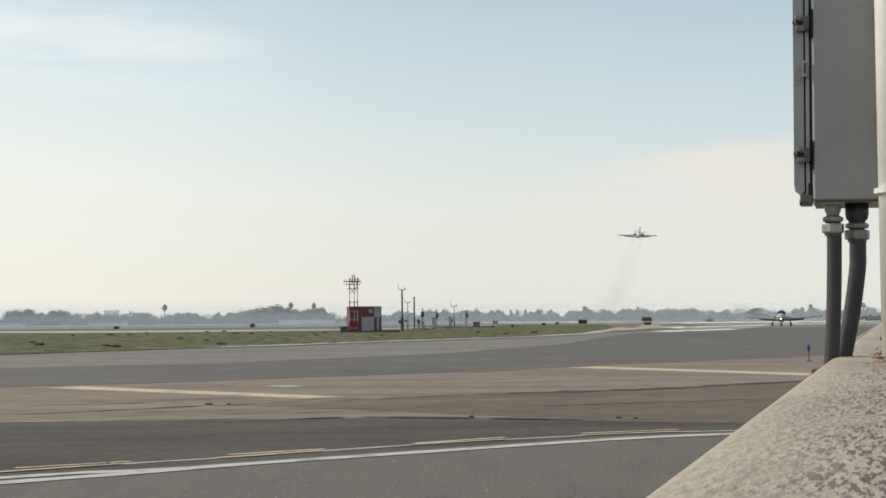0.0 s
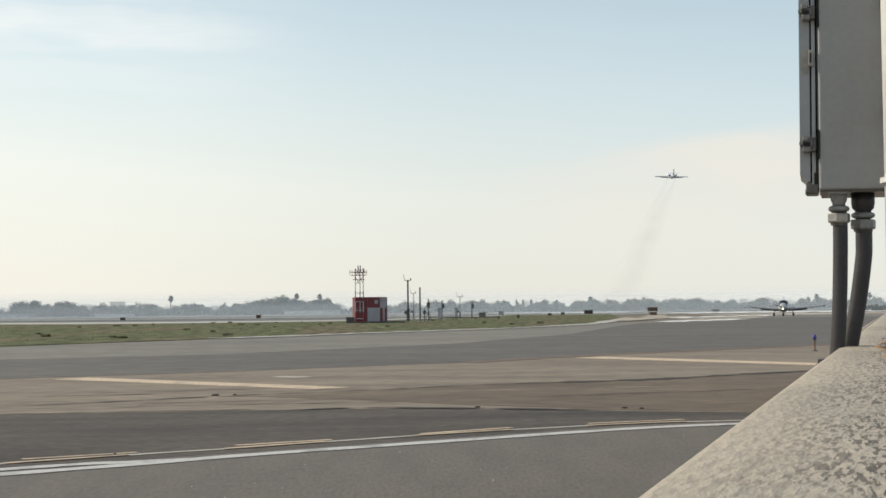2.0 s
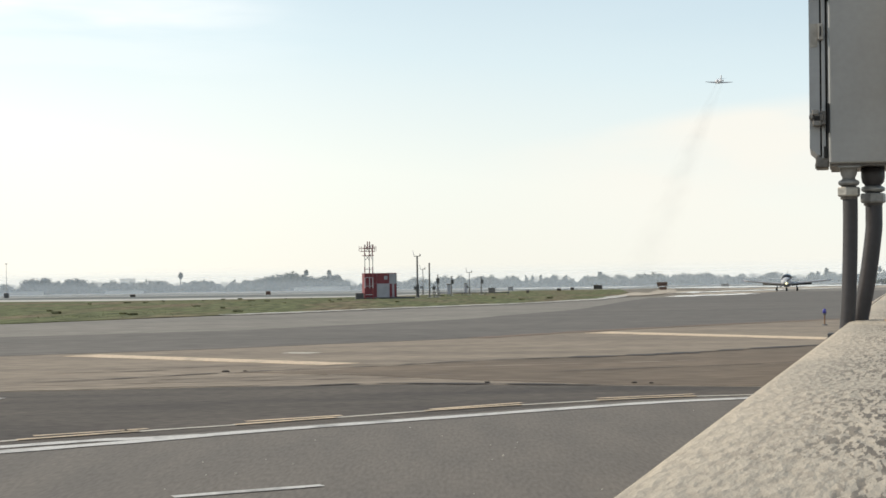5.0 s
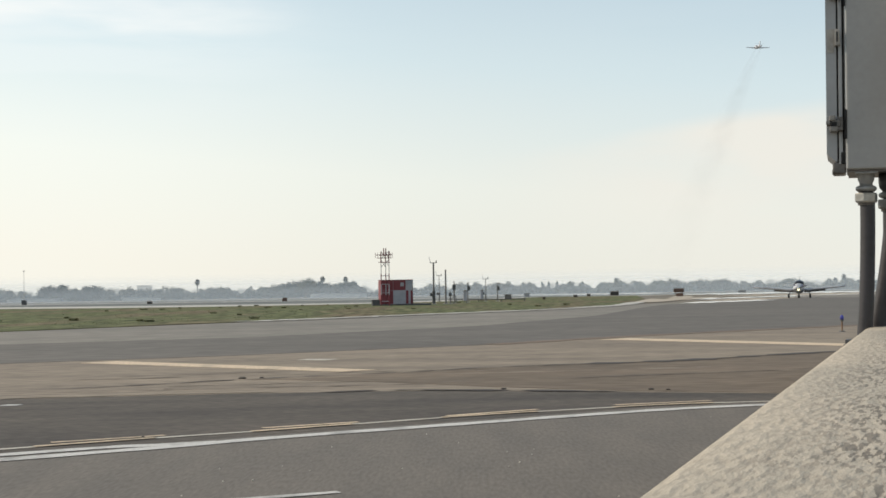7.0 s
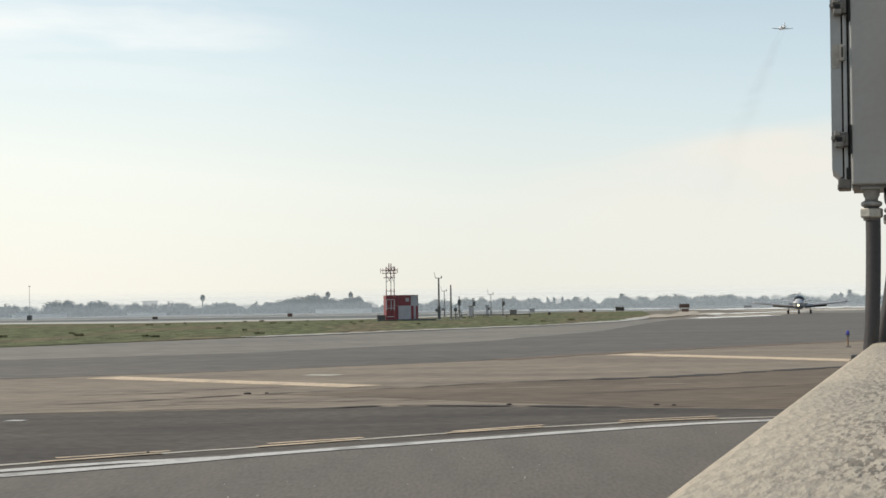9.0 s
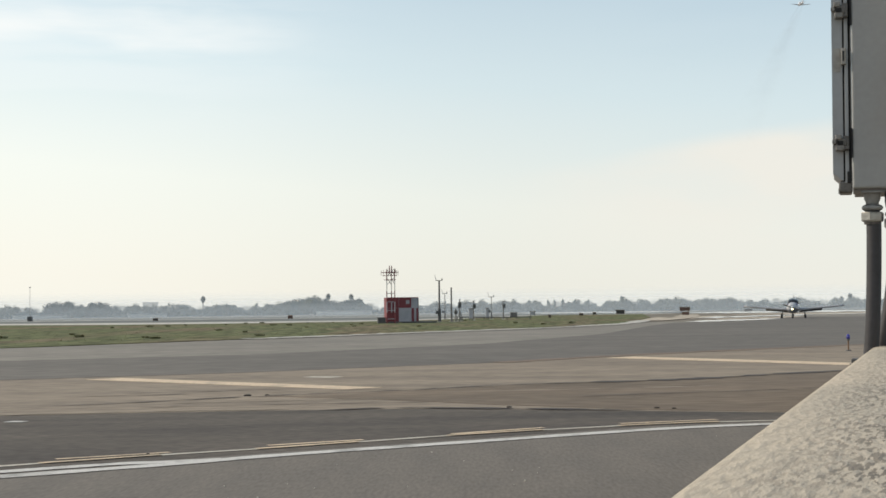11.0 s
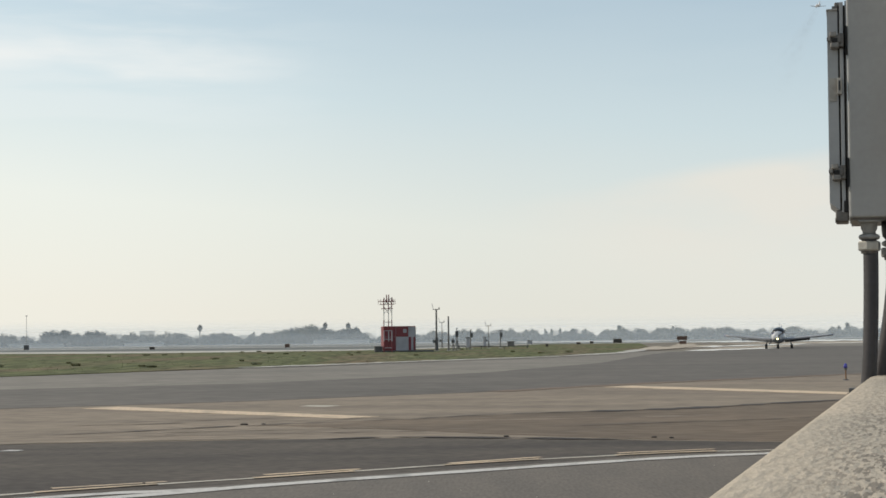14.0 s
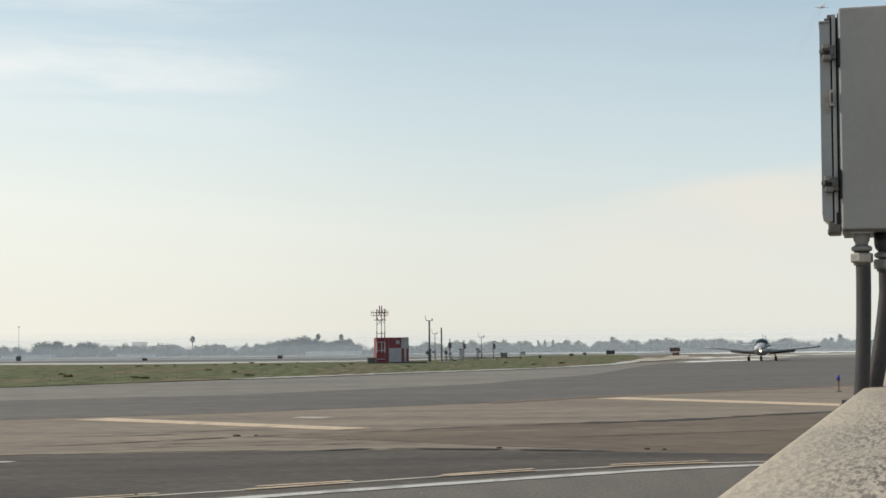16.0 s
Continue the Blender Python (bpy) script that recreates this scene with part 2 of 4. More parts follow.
CONDUIT = material("dark grey conduit", (0.043, 0.04, 0.043), 0.5, scale=12, fine=90, vary=0.1, bump=0.08, second=(0.036, 0.033, 0.034))
POST = material("white post paint", (0.75, 0.74, 0.69), 0.5, scale=4, fine=60, vary=0.04, bump=0.04, second=(0.68, 0.66, 0.6))
RUST = material("rusty steel", (0.23, 0.16, 0.11), 0.85, scale=14, fine=80, vary=0.25, bump=0.3, second=(0.16, 0.1, 0.06))
PIPE_PALE = material("pale dusty pipe", (0.5, 0.43, 0.34), 0.8, scale=9, fine=70, vary=0.15, bump=0.2, second=(0.36, 0.29, 0.21))
PLATE = material("galvanised plate", (0.15, 0.15, 0.14), 0.5, 0.6, scale=20, fine=90, vary=0.15)
LEAF_DRY = material("dry leaf", (0.36, 0.2, 0.08), 0.8, scale=20, fine=100, vary=0.2)
BLUE = material("blue glass", (0.06, 0.06, 0.33), 0.15, scale=10, vary=0.05, bump=0)
ORANGE = material("orange stake", (0.22, 0.12, 0.06), 0.6, scale=10, fine=60)
RED = material("red panel paint", (0.19, 0.035, 0.045), 0.55, scale=1.2, fine=20, vary=0.1, second=(0.17, 0.03, 0.035))
OFFWHITE = material("faded white panel", (0.4, 0.39, 0.42), 0.6, scale=1.2, fine=20, vary=0.08, second=(0.32, 0.315, 0.34))
DARKBOX = material("dark painted metal", (0.09, 0.09, 0.09), 0.6, scale=3, fine=30)
MAST = material("weathered mast", (0.17, 0.16, 0.15), 0.6, scale=3, fine=30, vary=0.15)
SIGN = material("sign housing", (0.16, 0.11, 0.07), 0.6, scale=3, fine=30, vary=0.15)
SIGN_RED = material("sign face red", (0.12, 0.068, 0.05), 0.6, scale=3, fine=30)
SIGN_DARK = material("sign face dark", (0.05, 0.045, 0.04), 0.6, scale=3)
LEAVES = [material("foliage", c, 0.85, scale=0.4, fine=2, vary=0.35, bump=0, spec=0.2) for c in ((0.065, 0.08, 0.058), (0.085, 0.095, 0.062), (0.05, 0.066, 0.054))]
BARK = material("bark", (0.11, 0.09, 0.07), 0.9, scale=2, fine=12, vary=0.2)
FARWALL = material("pale plaster wall", (0.62, 0.61, 0.58), 0.8, scale=0.2, fine=2, vary=0.05, bump=0)
FARGLASS = material("window glass", (0.12, 0.14, 0.16), 0.2, scale=1, vary=0.05, bump=0)
SHED = material("grey roof", (0.3, 0.31, 0.32), 0.7, scale=0.3, fine=2, vary=0.1, bump=0)
SKIN = material("aircraft white paint", (0.62, 0.63, 0.64), 0.3, scale=1, fine=8, vary=0.04, bump=0, second=(0.55, 0.56, 0.58))
SKIN_GREY = material("aircraft grey underside", (0.15, 0.155, 0.17), 0.4, scale=1, fine=8, vary=0.05, bump=0)
COWL = material("cowling paint", (0.52, 0.53, 0.55), 0.3, scale=1, fine=8, vary=0.05, bump=0)
CANOPY = material("tinted canopy", (0.02, 0.022, 0.025), 0.12, scale=2, vary=0.05, bump=0, spec=0.3)
STRIPE = material("blue stripe", (0.12, 0.1, 0.22), 0.4, scale=2, vary=0.05, bump=0)
RUBBER = material("tyre rubber", (0.03, 0.03, 0.03), 0.85, scale=8)
WING = material("aircraft wing paint", (0.36, 0.365, 0.38), 0.35, scale=1, fine=8, vary=0.06, bump=0)
JET_WHITE = material("jet white paint", (0.68, 0.7, 0.74), 0.35, scale=1, fine=8, vary=0.03, bump=0, second=(0.6, 0.62, 0.66))
JET_GREY = material("jet grey paint", (0.32, 0.31, 0.31), 0.4, scale=1, fine=8, vary=0.05, bump=0)
WING_DARK = material("dark lowered flap", (0.05, 0.052, 0.058), 0.4, scale=1, fine=8, vary=0.06, bump=0)
LAMP = glow("landing light", (1.0, 0.93, 0.52), 3.0)
AIR = [veil("hazy air", c, a, 0.0, top) for c, a, top in (((0.72, 0.78, 0.81), 0.15, 3.3), ((0.72, 0.79, 0.825), 0.27, 8.4), ((0.86, 0.84, 0.755), 0.42, 9.2))]


# ---------------------------------------------------------------- mesh helpers
def part(name, bm, mat, parent=None, label="", smooth=False):
    """Links a bmesh as one mesh object, under a thing or part if given."""
    me = bpy.data.meshes.new(name)
    bm.normal_update()
    bm.to_mesh(me)
    bm.free()
    if smooth:
        me.shade_smooth()
    me.materials.append(mat)
    ob = new(name, me)
    if parent:
        ob.parent = parent
    return tagged(ob, label)


def thing(name, m, label, category, group="", kind=""):
    ob = new(name)
    ob.matrix_world = m
    return tagged(ob, label, category, group, kind)


def bar(x0, x1, y0, y1, z0, z1, bevel=0.0, bm=None):
    own = bm is None
    bm = bm or bmesh.new()
    v = bmesh.ops.create_cube(bm, size=1.0)["verts"]
    bmesh.ops.transform(bm, matrix=Matrix.Translation(((x0 + x1) / 2, (y0 + y1) / 2, (z0 + z1) / 2)) @ Matrix.Diagonal((x1 - x0, y1 - y0, z1 - z0, 1)), verts=v)
    if bevel and own:
        bmesh.ops.bevel(bm, geom=bm.edges[:], offset=bevel, segments=3, affect="EDGES", profile=0.6)
    return bm


def rod(p, q, r, r2=None, n=10, bm=None):
    bm = bm or bmesh.new()
    p, q = Vector(p), Vector(q)
    v = bmesh.ops.create_cone(bm, cap_ends=True, segments=n, radius1=r, radius2=r if r2 is None else r2, depth=(q - p).length)["verts"]
    m = Matrix.Translation((p + q) / 2) @ (q - p).to_track_quat("Z", "Y").to_matrix().to_4x4()
    bmesh.ops.transform(bm, matrix=m, verts=v)
    return bm


def loft(rings, bm=None, close=True):
    """Skin through rings of equal count, closed at both ends."""
    bm = bm or bmesh.new()
    rows = [[bm.verts.new(p) for p in ring] for ring in rings]
    k = len(rows[0])
    for a, b in zip(rows, rows[1:]):
        for i in range(k):
            bm.faces.new((a[i], a[(i + 1) % k], b[(i + 1) % k], b[i]))
    if close:
        bm.faces.new(rows[0][::-1])
        bm.faces.new(rows[-1])
    bmesh.ops.recalc_face_normals(bm, faces=bm.faces[:])
    return bm


def ring(y, x, z, rx, rz, n=14):
    return [(x + rx * math.cos(2 * math.pi * i / n), y, z + rz * math.sin(2 * math.pi * i / n)) for i in range(n)]


def tube(points, r, n=12, bm=None):
    """A round tube along a line of points."""
    pts = [Vector(p) for p in points]
    rings = []
    for i, p in enumerate(pts):
        d = (pts[min(i + 1, len(pts) - 1)] - pts[max(i - 1, 0)]).normalized()
        u = d.cross(Vector((0, 1, 0.01))).normalized()
        w = d.cross(u)
        rings.append([p + r * (u * math.cos(2 * math.pi * k / n) + w * math.sin(2 * math.pi * k / n)) for k in range(n)])
    return loft(rings, bm)


def curve_through(points, n=24):
    """Catmull-Rom samples through points of any dimension."""
    p = [np.array(q, float) for q in points]
    p = [2 * p[0] - p[1], *p, 2 * p[-1] - p[-2]]
    out = []
    for i in range(1, len(p) - 2):
        for s in np.linspace(0, 1, n, endpoint=False):
            a, b, c, d = p[i - 1:i + 3]
            out.append(0.5 * (2 * b + (c - a) * s + (2 * a - 5 * b + 4 * c - d) * s * s + (3 * b - a - 3 * c + d) * s ** 3))
    return out + [p[-2]]


def slab(name, outline, z, mat, label, thick=0.03, parent=None, category="", kind="structure"):
    """A flat sheet with a rim, its top at z."""
    bm = bmesh.new()
    f = bm.faces.new([bm.verts.new((x, y, z)) for x, y in outline])
    if f.normal.z < 0:
        f.normal_flip()
    r = bmesh.ops.extrude_face_region(bm, geom=[f])
    bmesh.ops.translate(bm, vec=(0, 0, -thick), verts=[v for v in r["geom"] if isinstance(v, bmesh.types.BMVert)])
    bmesh.ops.recalc_face_normals(bm, faces=bm.faces[:])
    bmesh.ops.triangulate(bm, faces=bm.faces[:])
    ob = part(name, bm, mat, parent, label)
    return tagged(ob, category=category, kind=kind) if not parent else ob


def stripe(name, points, width, z, mat, label, parent=None, wander=0.0, n=24):
    """A painted or worn line of even width along a curve on the ground."""
    pts = curve_through(points, n)
    left, right = [], []
    for i, p in enumerate(pts):
        d = pts[min(i + 1, len(pts) - 1)] - pts[max(i - 1, 0)]
        d = d / np.linalg.norm(d)
        w = width / 2 * (1 + wander * noise.noise((p[0] * 3, p[1] * 3, width * 7)))
        if wander > 1:  # cracks and streaks run out to a point
            w *= min(1.0, 5 * i / len(pts) + 0.1, 5 * (1 - i / len(pts)) + 0.1)
        left.append((p[0] - d[1] * w, p[1] + d[0] * w))
        right.append((p[0] + d[1] * w, p[1] - d[0] * w))
    bm = bmesh.new()
    a = [bm.verts.new((x, y, z)) for x, y in left]
    b = [bm.verts.new((x, y, z)) for x, y in right]
    for i in range(len(a) - 1):
        bm.faces.new((b[i], b[i + 1], a[i + 1], a[i]))
    return tagged(part(name, bm, mat, parent, label), kind="" if parent else "structure", category="" if parent else "road marking")


def polar(az, r, z=0.0):
    return (r * math.sin(radians(az)), r * math.cos(radians(az)), z)


def band(name, a0, a1, d0, d1, half, z, mat, label):
    """A flat ragged streak on the ground that spans azimuths a0 to a1, its middle d0 to d1 away, thinning to both ends."""
    bm = bmesh.new()
    near, far = [], []
    for i in range(49):
        s = i / 48
        az, d = a0 + (a1 - a0) * s, d0 + (d1 - d0) * s
        w = half * min(1.0, 6 * s + 0.05, 6 * (1 - s) + 0.05)
        near.append(bm.verts.new(polar(az, d - w * (0.75 + 0.7 * noise.noise((az * 2.3, d0, 1))), z)))
        far.append(bm.verts.new(polar(az, d + w * (0.75 + 0.7 * noise.noise((az * 2.3, d0, 9))), z)))
    for i in range(48):
        bm.faces.new((near[i], near[i + 1], far[i + 1], far[i]))
    return tagged(part(name, bm, mat, None, label), kind="structure", category="pavement")


# ---------------------------------------------------------------- ground
def build_ground():
    bm = bmesh.new()
    rings = [0.0, 60, 200, 600, 1500, 4500]
    rows = [[bm.verts.new((r * math.cos(2 * math.pi * k / 48), r * math.sin(2 * math.pi * k / 48), -0.03)) for k in range(48)] for r in rings[1:]]
    mid = bm.verts.new((0, 0, -0.03))
    for k in range(48):
        bm.faces.new((mid, rows[0][k], rows[0][(k + 1) % 48]))
        for p, q in zip(rows, rows[1:]):
            bm.faces.new((p[k], q[k], q[(k + 1) % 48], p[(k + 1) % 48]))
    tagged(part("ground", bm, DIRT, None, "dry brown airfield earth reaching the horizon"), category="ground", kind="structure")
    # aprons and taxiways, near to far
    slab("apron", [(-40, -30), (30, -30), (30, 30), (3.2, 16.4), (1.9, 15.9), (0, 14.6), (-3.6, 12.1), (-9, 8), (-40, -10)], 0.0, ASPHALT, "grey asphalt apron beside a concrete wall", category="pavement")
    slab("service_road", [(-40, -10), (-9, 8), (-3.6, 12.1), (0, 14.6), (1.9, 15.9), (3.2, 16.4), (30, 30), (34, 24), (12, 15.5), (3.4, 17.66), (1.5, 18.3), (-.6, 18.97), (-2.75, 18.93), (-5.5, 18.55), (-12, 17.3), (-40, 12)], 0.001, ASPHALT_DARK, "dark brown-grey asphalt strip with tyre streaks", category="pavement")
    slab("shoulder", [(-40, 12), (-12, 17.3), (-5.5, 18.55), (-2.75, 18.93), (-.6, 18.97), (1.5, 18.3), (3.4, 17.66), (12, 15.5), (34, 24), (60, 60), (24, 57), (11.46, 46.4), (4.77, 40.1), (0, 34.6), (-5, 30.7), (-8.5, 28.8), (-16, 25.5), (-40, 18)], 0.002, SHOULDER, "sandy brown paved shoulder with yellow stripes", category="pavement")
    slab("taxiway", [(-40, 18), (-16, 25.5), (-8.5, 28.8), (-5, 30.7), (0, 34.6), (4.77, 40.1), (11.46, 46.4), (24, 57), (60, 60), (110, 300), (60, 300), (40, 196), (24, 132), (19, 126), (12.5, 121), (10.9, 116), (7.5, 104.5), (4.2, 95.5), (-3.3, 82), (-10.3, 68.5), (-17.2, 56.5), (-40, 28)], 0.003, ASPHALT_FAR, "wide grey asphalt taxiway", category="pavement")
    slab("grass_field", [(-90, -10), (-40, 28), (-17.2, 56.5), (-10.3, 68.5), (-3.3, 82), (4.2, 95.5), (7.5, 104.5), (10.9, 116), (14.5, 138), (20, 176), (29, 268), (11.6, 265), (-5, 185), (-13.9, 167), (-27, 162), (-39.5, 163), (-58, 178), (-140, 195)], 0.03, GRASS, "rough green and brown airfield grass", 0.06, category="grass")
    slab("runway_strip", [(-300, 240), (-140, 195), (-58, 178), (-39.5, 163), (-27, 162), (-13.9, 167), (-5, 185), (11.6, 265), (29, 268), (45, 300), (8, 268), (-10, 196), (-17, 189), (-40, 192), (-70, 212), (-300, 300)], 0.0, PALE, "pale concrete runway strip behind the grass", category="runway")
    slab("far_field", [(-700, 400), (-300, 300), (-70, 212), (-40, 192), (-17, 189), (-10, 196), (8, 268), (45, 300), (110, 301), (400, 420), (500, 900), (-900, 900)], 0.01, FARFIELD, "far airfield, haze put into its grey-green colour", category="ground")
    # lighter rim of dirt and broken concrete along the grass
    stripe("grass_edge", [(-10.6, 68.1), (-7.0, 74.2), (-3.1, 81.6), (4.5, 95.1), (7.9, 104.2), (11.4, 116), (15, 138)], 1.5, 0.036, PALE, "pale worn concrete rim beside grass", wander=0.9)
    # pale glossy streaks near the far taxiway, coloured as a mirage of the sky, with bands of bare dirt between:
    # azimuths, distances of the middle, half depth
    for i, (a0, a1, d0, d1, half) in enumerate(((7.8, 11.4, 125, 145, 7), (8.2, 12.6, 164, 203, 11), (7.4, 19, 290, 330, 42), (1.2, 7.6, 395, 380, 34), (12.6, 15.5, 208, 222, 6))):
        band("mirage_streak", a0, a1, d0, d1, half, 0.014 + 0.003 * i, MIRAGE, "pale glossy streak standing in for a mirage of the sky")
    for i, (a0, a1, d0, d1, half) in enumerate(((5.6, 9.4, 150, 190, 18), (8.6, 12.2, 144, 172, 13), (9.0, 19, 225, 236, 22), (12.0, 19, 262, 270, 7))):
        band("pale_dirt", a0, a1, d0, d1, half, 0.0095 + 0.0006 * i, TAN_DIRT, "bare pale dirt beside the mirage streaks")
    stripe("pale_dirt", [(15, 135), (19, 150), (24, 176), (32, 230)], 2.6, 0.034, TAN_DIRT, "bare pale dirt at the grass end", wander=0.6)
    # rusty seam where the taxiway meets the paved shoulder, and a tar patch on the taxiway
    stripe("rusty_seam", [(0.4, 34.9), (4.77, 40.1), (11.46, 46.4), (24, 57)], 0.5, 0.0105, RUSTY_DIRT, "rusty brown seam between taxiway and shoulder", wander=0.9)
    stripe("tar_patch", [polar(7.95, 65)[:2], polar(8.4, 65.6)[:2]], 0.7, 0.0105, TAR, "small dark tar patch on the taxiway", wander=1.2)
    # far crossing taxiways, pale lines beyond the runway
    stripe("far_taxiway", [(-150, 330), (-75, 285), (-30, 275), (0, 300)], 9, 0.016, PALE, "pale far taxiway crossing the field", wander=0.4)
    stripe("far_taxiway", [(-170, 420), (-90, 390), (-30, 400), (60, 420)], 14, 0.016, PALE, "pale far taxiway crossing the field", wander=0.4)
    slab("shoulder_patch", [(-3.4, 21.95), (-2.63, 22.5), (-1.31, 23.2), (-0.79, 23.53), (0.47, 24.53), (3.39, 25.7), (5.7, 27.55), (8, 29.2), (20, 36), (34, 26), (12, 15.6), (3.4, 17.76), (2.04, 18.25), (0.28, 19.5), (-1.5, 21.0), (-3.1, 21.95)], 0.0055, SHOULDER_OLD, "darker brown worn part of the paved shoulder", category="pavement")
    # asphalt of another age across the taxiway
    slab("asphalt_patch", [(-40, 23), (-12.1, 40.8), (-6.4, 43.8), (0, 53.5), (5.8, 71), (10.5, 96), (15, 117), (21, 126), (32, 158), (60, 158), (60, 60), (24, 57), (11.46, 46.4), (4.77, 40.1), (0, 34.6), (-5, 30.7), (-8.5, 28.8), (-16, 25.5), (-40, 18)], 0.007, ASPHALT_MID, "older darker asphalt lane of the taxiway", category="pavement")


BOUNDARY = [(-12, 6.4), (-3.71, 12.5), (-1.99, 13.66), (-0.01, 15.05), (1.9, 16.05), (3.09, 16.35), (4.3, 16.6)]


def build_markings():
    stripe("white_line", [(-12, 5.8), (-3.45, 11.7), (-1.85, 12.95), (-0.01, 14.2), (1.84, 15.4), (3.05, 15.9), (4.4, 16.3)], 0.22, 0.006, WHITE_PAINT, "worn white roadway edge line", wander=0.25)
    stripe("white_line", [(-12, 6.15), (-6, 10.3), (-3.8, 11.88), (-3.05, 12.38), (-2.7, 12.5), (-2.2, 12.72)], 0.2, 0.0065, WHITE_PAINT, "second worn white line joining the roadway edge line", wander=0.3)
    stripe("yellow_line", BOUNDARY, 0.1, 0.006, FADED_PAINT, "faded cream boundary line", wander=0.25)
    for a, b in (((-5.5, 11.7), (-4.6, 12.27)), ((-3.67, 12.86), (-2.79, 13.38)), ((-2.0, 13.97), (-1.147, 14.48)), ((-.3, 15.05), (.645, 15.72)), ((1.483, 16.16), (2.586, 16.6))):
        stripe("yellow_dash", [a, b], 0.09, 0.006, YELLOW_PAINT, "worn yellow dash of a boundary line", wander=0.2, n=12)
        along = [tuple(p) for p in curve_through(BOUNDARY, 120) if a[0] - 0.05 < p[0] < b[0] - 0.02]
        stripe("yellow_dash", along[::4] + along[-1:], 0.1, 0.01, YELLOW_PAINT, "worn yellow dash over the boundary line", wander=0.2, n=6)
    for a, b in (((-1.73, 8.98), (-0.87, 9.41)), ((-3.1, 8.1), (-2.6, 8.4))):
        stripe("white_dash", [a, b], 0.1, 0.006, WHITE_PAINT, "short worn white dash", wander=0.3, n=12)
    slab("yellow_stripe", [(-7.5, 28.25), (-6.95, 28.85), (-1.6, 24.2), (-2.15, 23.75)], 0.008, YELLOW_PAINT, "broad worn yellow shoulder stripe", 0.003, category="road marking")
    slab("yellow_stripe", [(3.1, 37.2), (3.9, 37.95), (8.3, 31.75), (7.75, 30.85)], 0.008, YELLOW_PAINT, "broad worn yellow shoulder stripe", 0.003, category="road marking")
    slab("yellow_stripe", [(-19.6, 25.0), (-18.8, 25.8), (-10.6, 18.9), (-11.3, 18.3)], 0.008, YELLOW_PAINT, "broad worn yellow shoulder stripe", 0.003, category="road marking")
    slab("white_mark", [(-3.38, 28.2), (-3.2, 28.6), (-2.6, 28.3), (-2.82, 27.9)], 0.008, FADED_PAINT, "small faded white paint mark", 0.003, category="road marking")
    slab("white_mark", [(-5.56, 17.3), (-5.5, 17.5), (-5.3, 17.44), (-5.34, 17.3)], 0.008, WHITE_PAINT, "small faded white paint mark", 0.003, category="road marking")
    # tar-filled joints and tyre streaks
    for pts, w in (([(-6.49, 20.14), (-5.42, 20.46), (-4.41, 21.2), (-3.56, 21.91), (-2.63, 22.52), (-1.31, 23.22), (-0.79, 23.55), (0.47, 24.55), (3.39, 25.72), (5.7, 27.58), (6.57, 28.25)], 0.09), ([(0.9, 24.75), (3.39, 25.72), (5.7, 27.58), (8.2, 29.4)], 0.34),
                   ([(0.87, 20.87), (2.86, 21.71), (4.17, 22.23), (5.42, 22.81)], 0.05),
                   ([(-2.06, 18.79), (-1.08, 19.09), (0.28, 18.77), (2.04, 18.14)], 0.14), ([(-4.2, 20.05), (-4.05, 20.08)], 0.06)):
        stripe("tar_joint", pts, w, 0.009 + 0.01 * w, TAR, "dark tar-filled crack in the pavement", wander=1.6)
    # dust and sand drawn out along the shoulder by traffic
    rng = random.Random(17)
    for i in range(22):
        x, y = rng.uniform(-6.5, 4.5), rng.uniform(19.2, 23.5)
        y += max(0.0, x) * 0.1
        long, rise = rng.uniform(1.2, 4.2), rng.uniform(0.12, 0.34)
        pts = [(x, y), (x + long * 0.5, y + long * 0.5 * rise + rng.uniform(-0.05, 0.05)), (x + long, y + long * rise)]
        dark = i % 3 > 0
        stripe("dust_streak" if dark else "sand_streak", pts, rng.uniform(0.03, 0.1), 0.0068 + 0.0002 * i / 3, STAIN if dark else SAND, "dark dust streak along the shoulder" if dark else "pale sand streak along the shoulder", wander=1.8, n=12)
    stripe("sand_streak", [(-7.6, 18.2), (-5.5, 18.68), (-3.6, 18.98), (-2.4, 19.1)], 0.14, 0.0078, SAND, "pale sand along the edge of the dark strip", wander=1.6)


build_ground()
build_markings()

# haze between the field and the trees: thin layers of lit air that rise gently with distance
for r, h, mt in ((300.0, 3.5, AIR[0]), (440.0, 8.8, AIR[1]), (690.0, 9.8, AIR[2])):
    bm = bmesh.new()
    lo = [bm.verts.new(polar(az, r, -0.3)) for az in range(-60, 61, 4)]
    hi = [bm.verts.new(polar(az, r + 4.5 * h, h)) for az in range(-60, 61, 4)]
    for i in range(len(lo) - 1):
        bm.faces.new((lo[i], lo[i + 1], hi[i + 1], hi[i]))
    tagged(part("haze_backdrop", bm, mt, None, "thin pale haze in the far air"), category="haze", kind="structure")


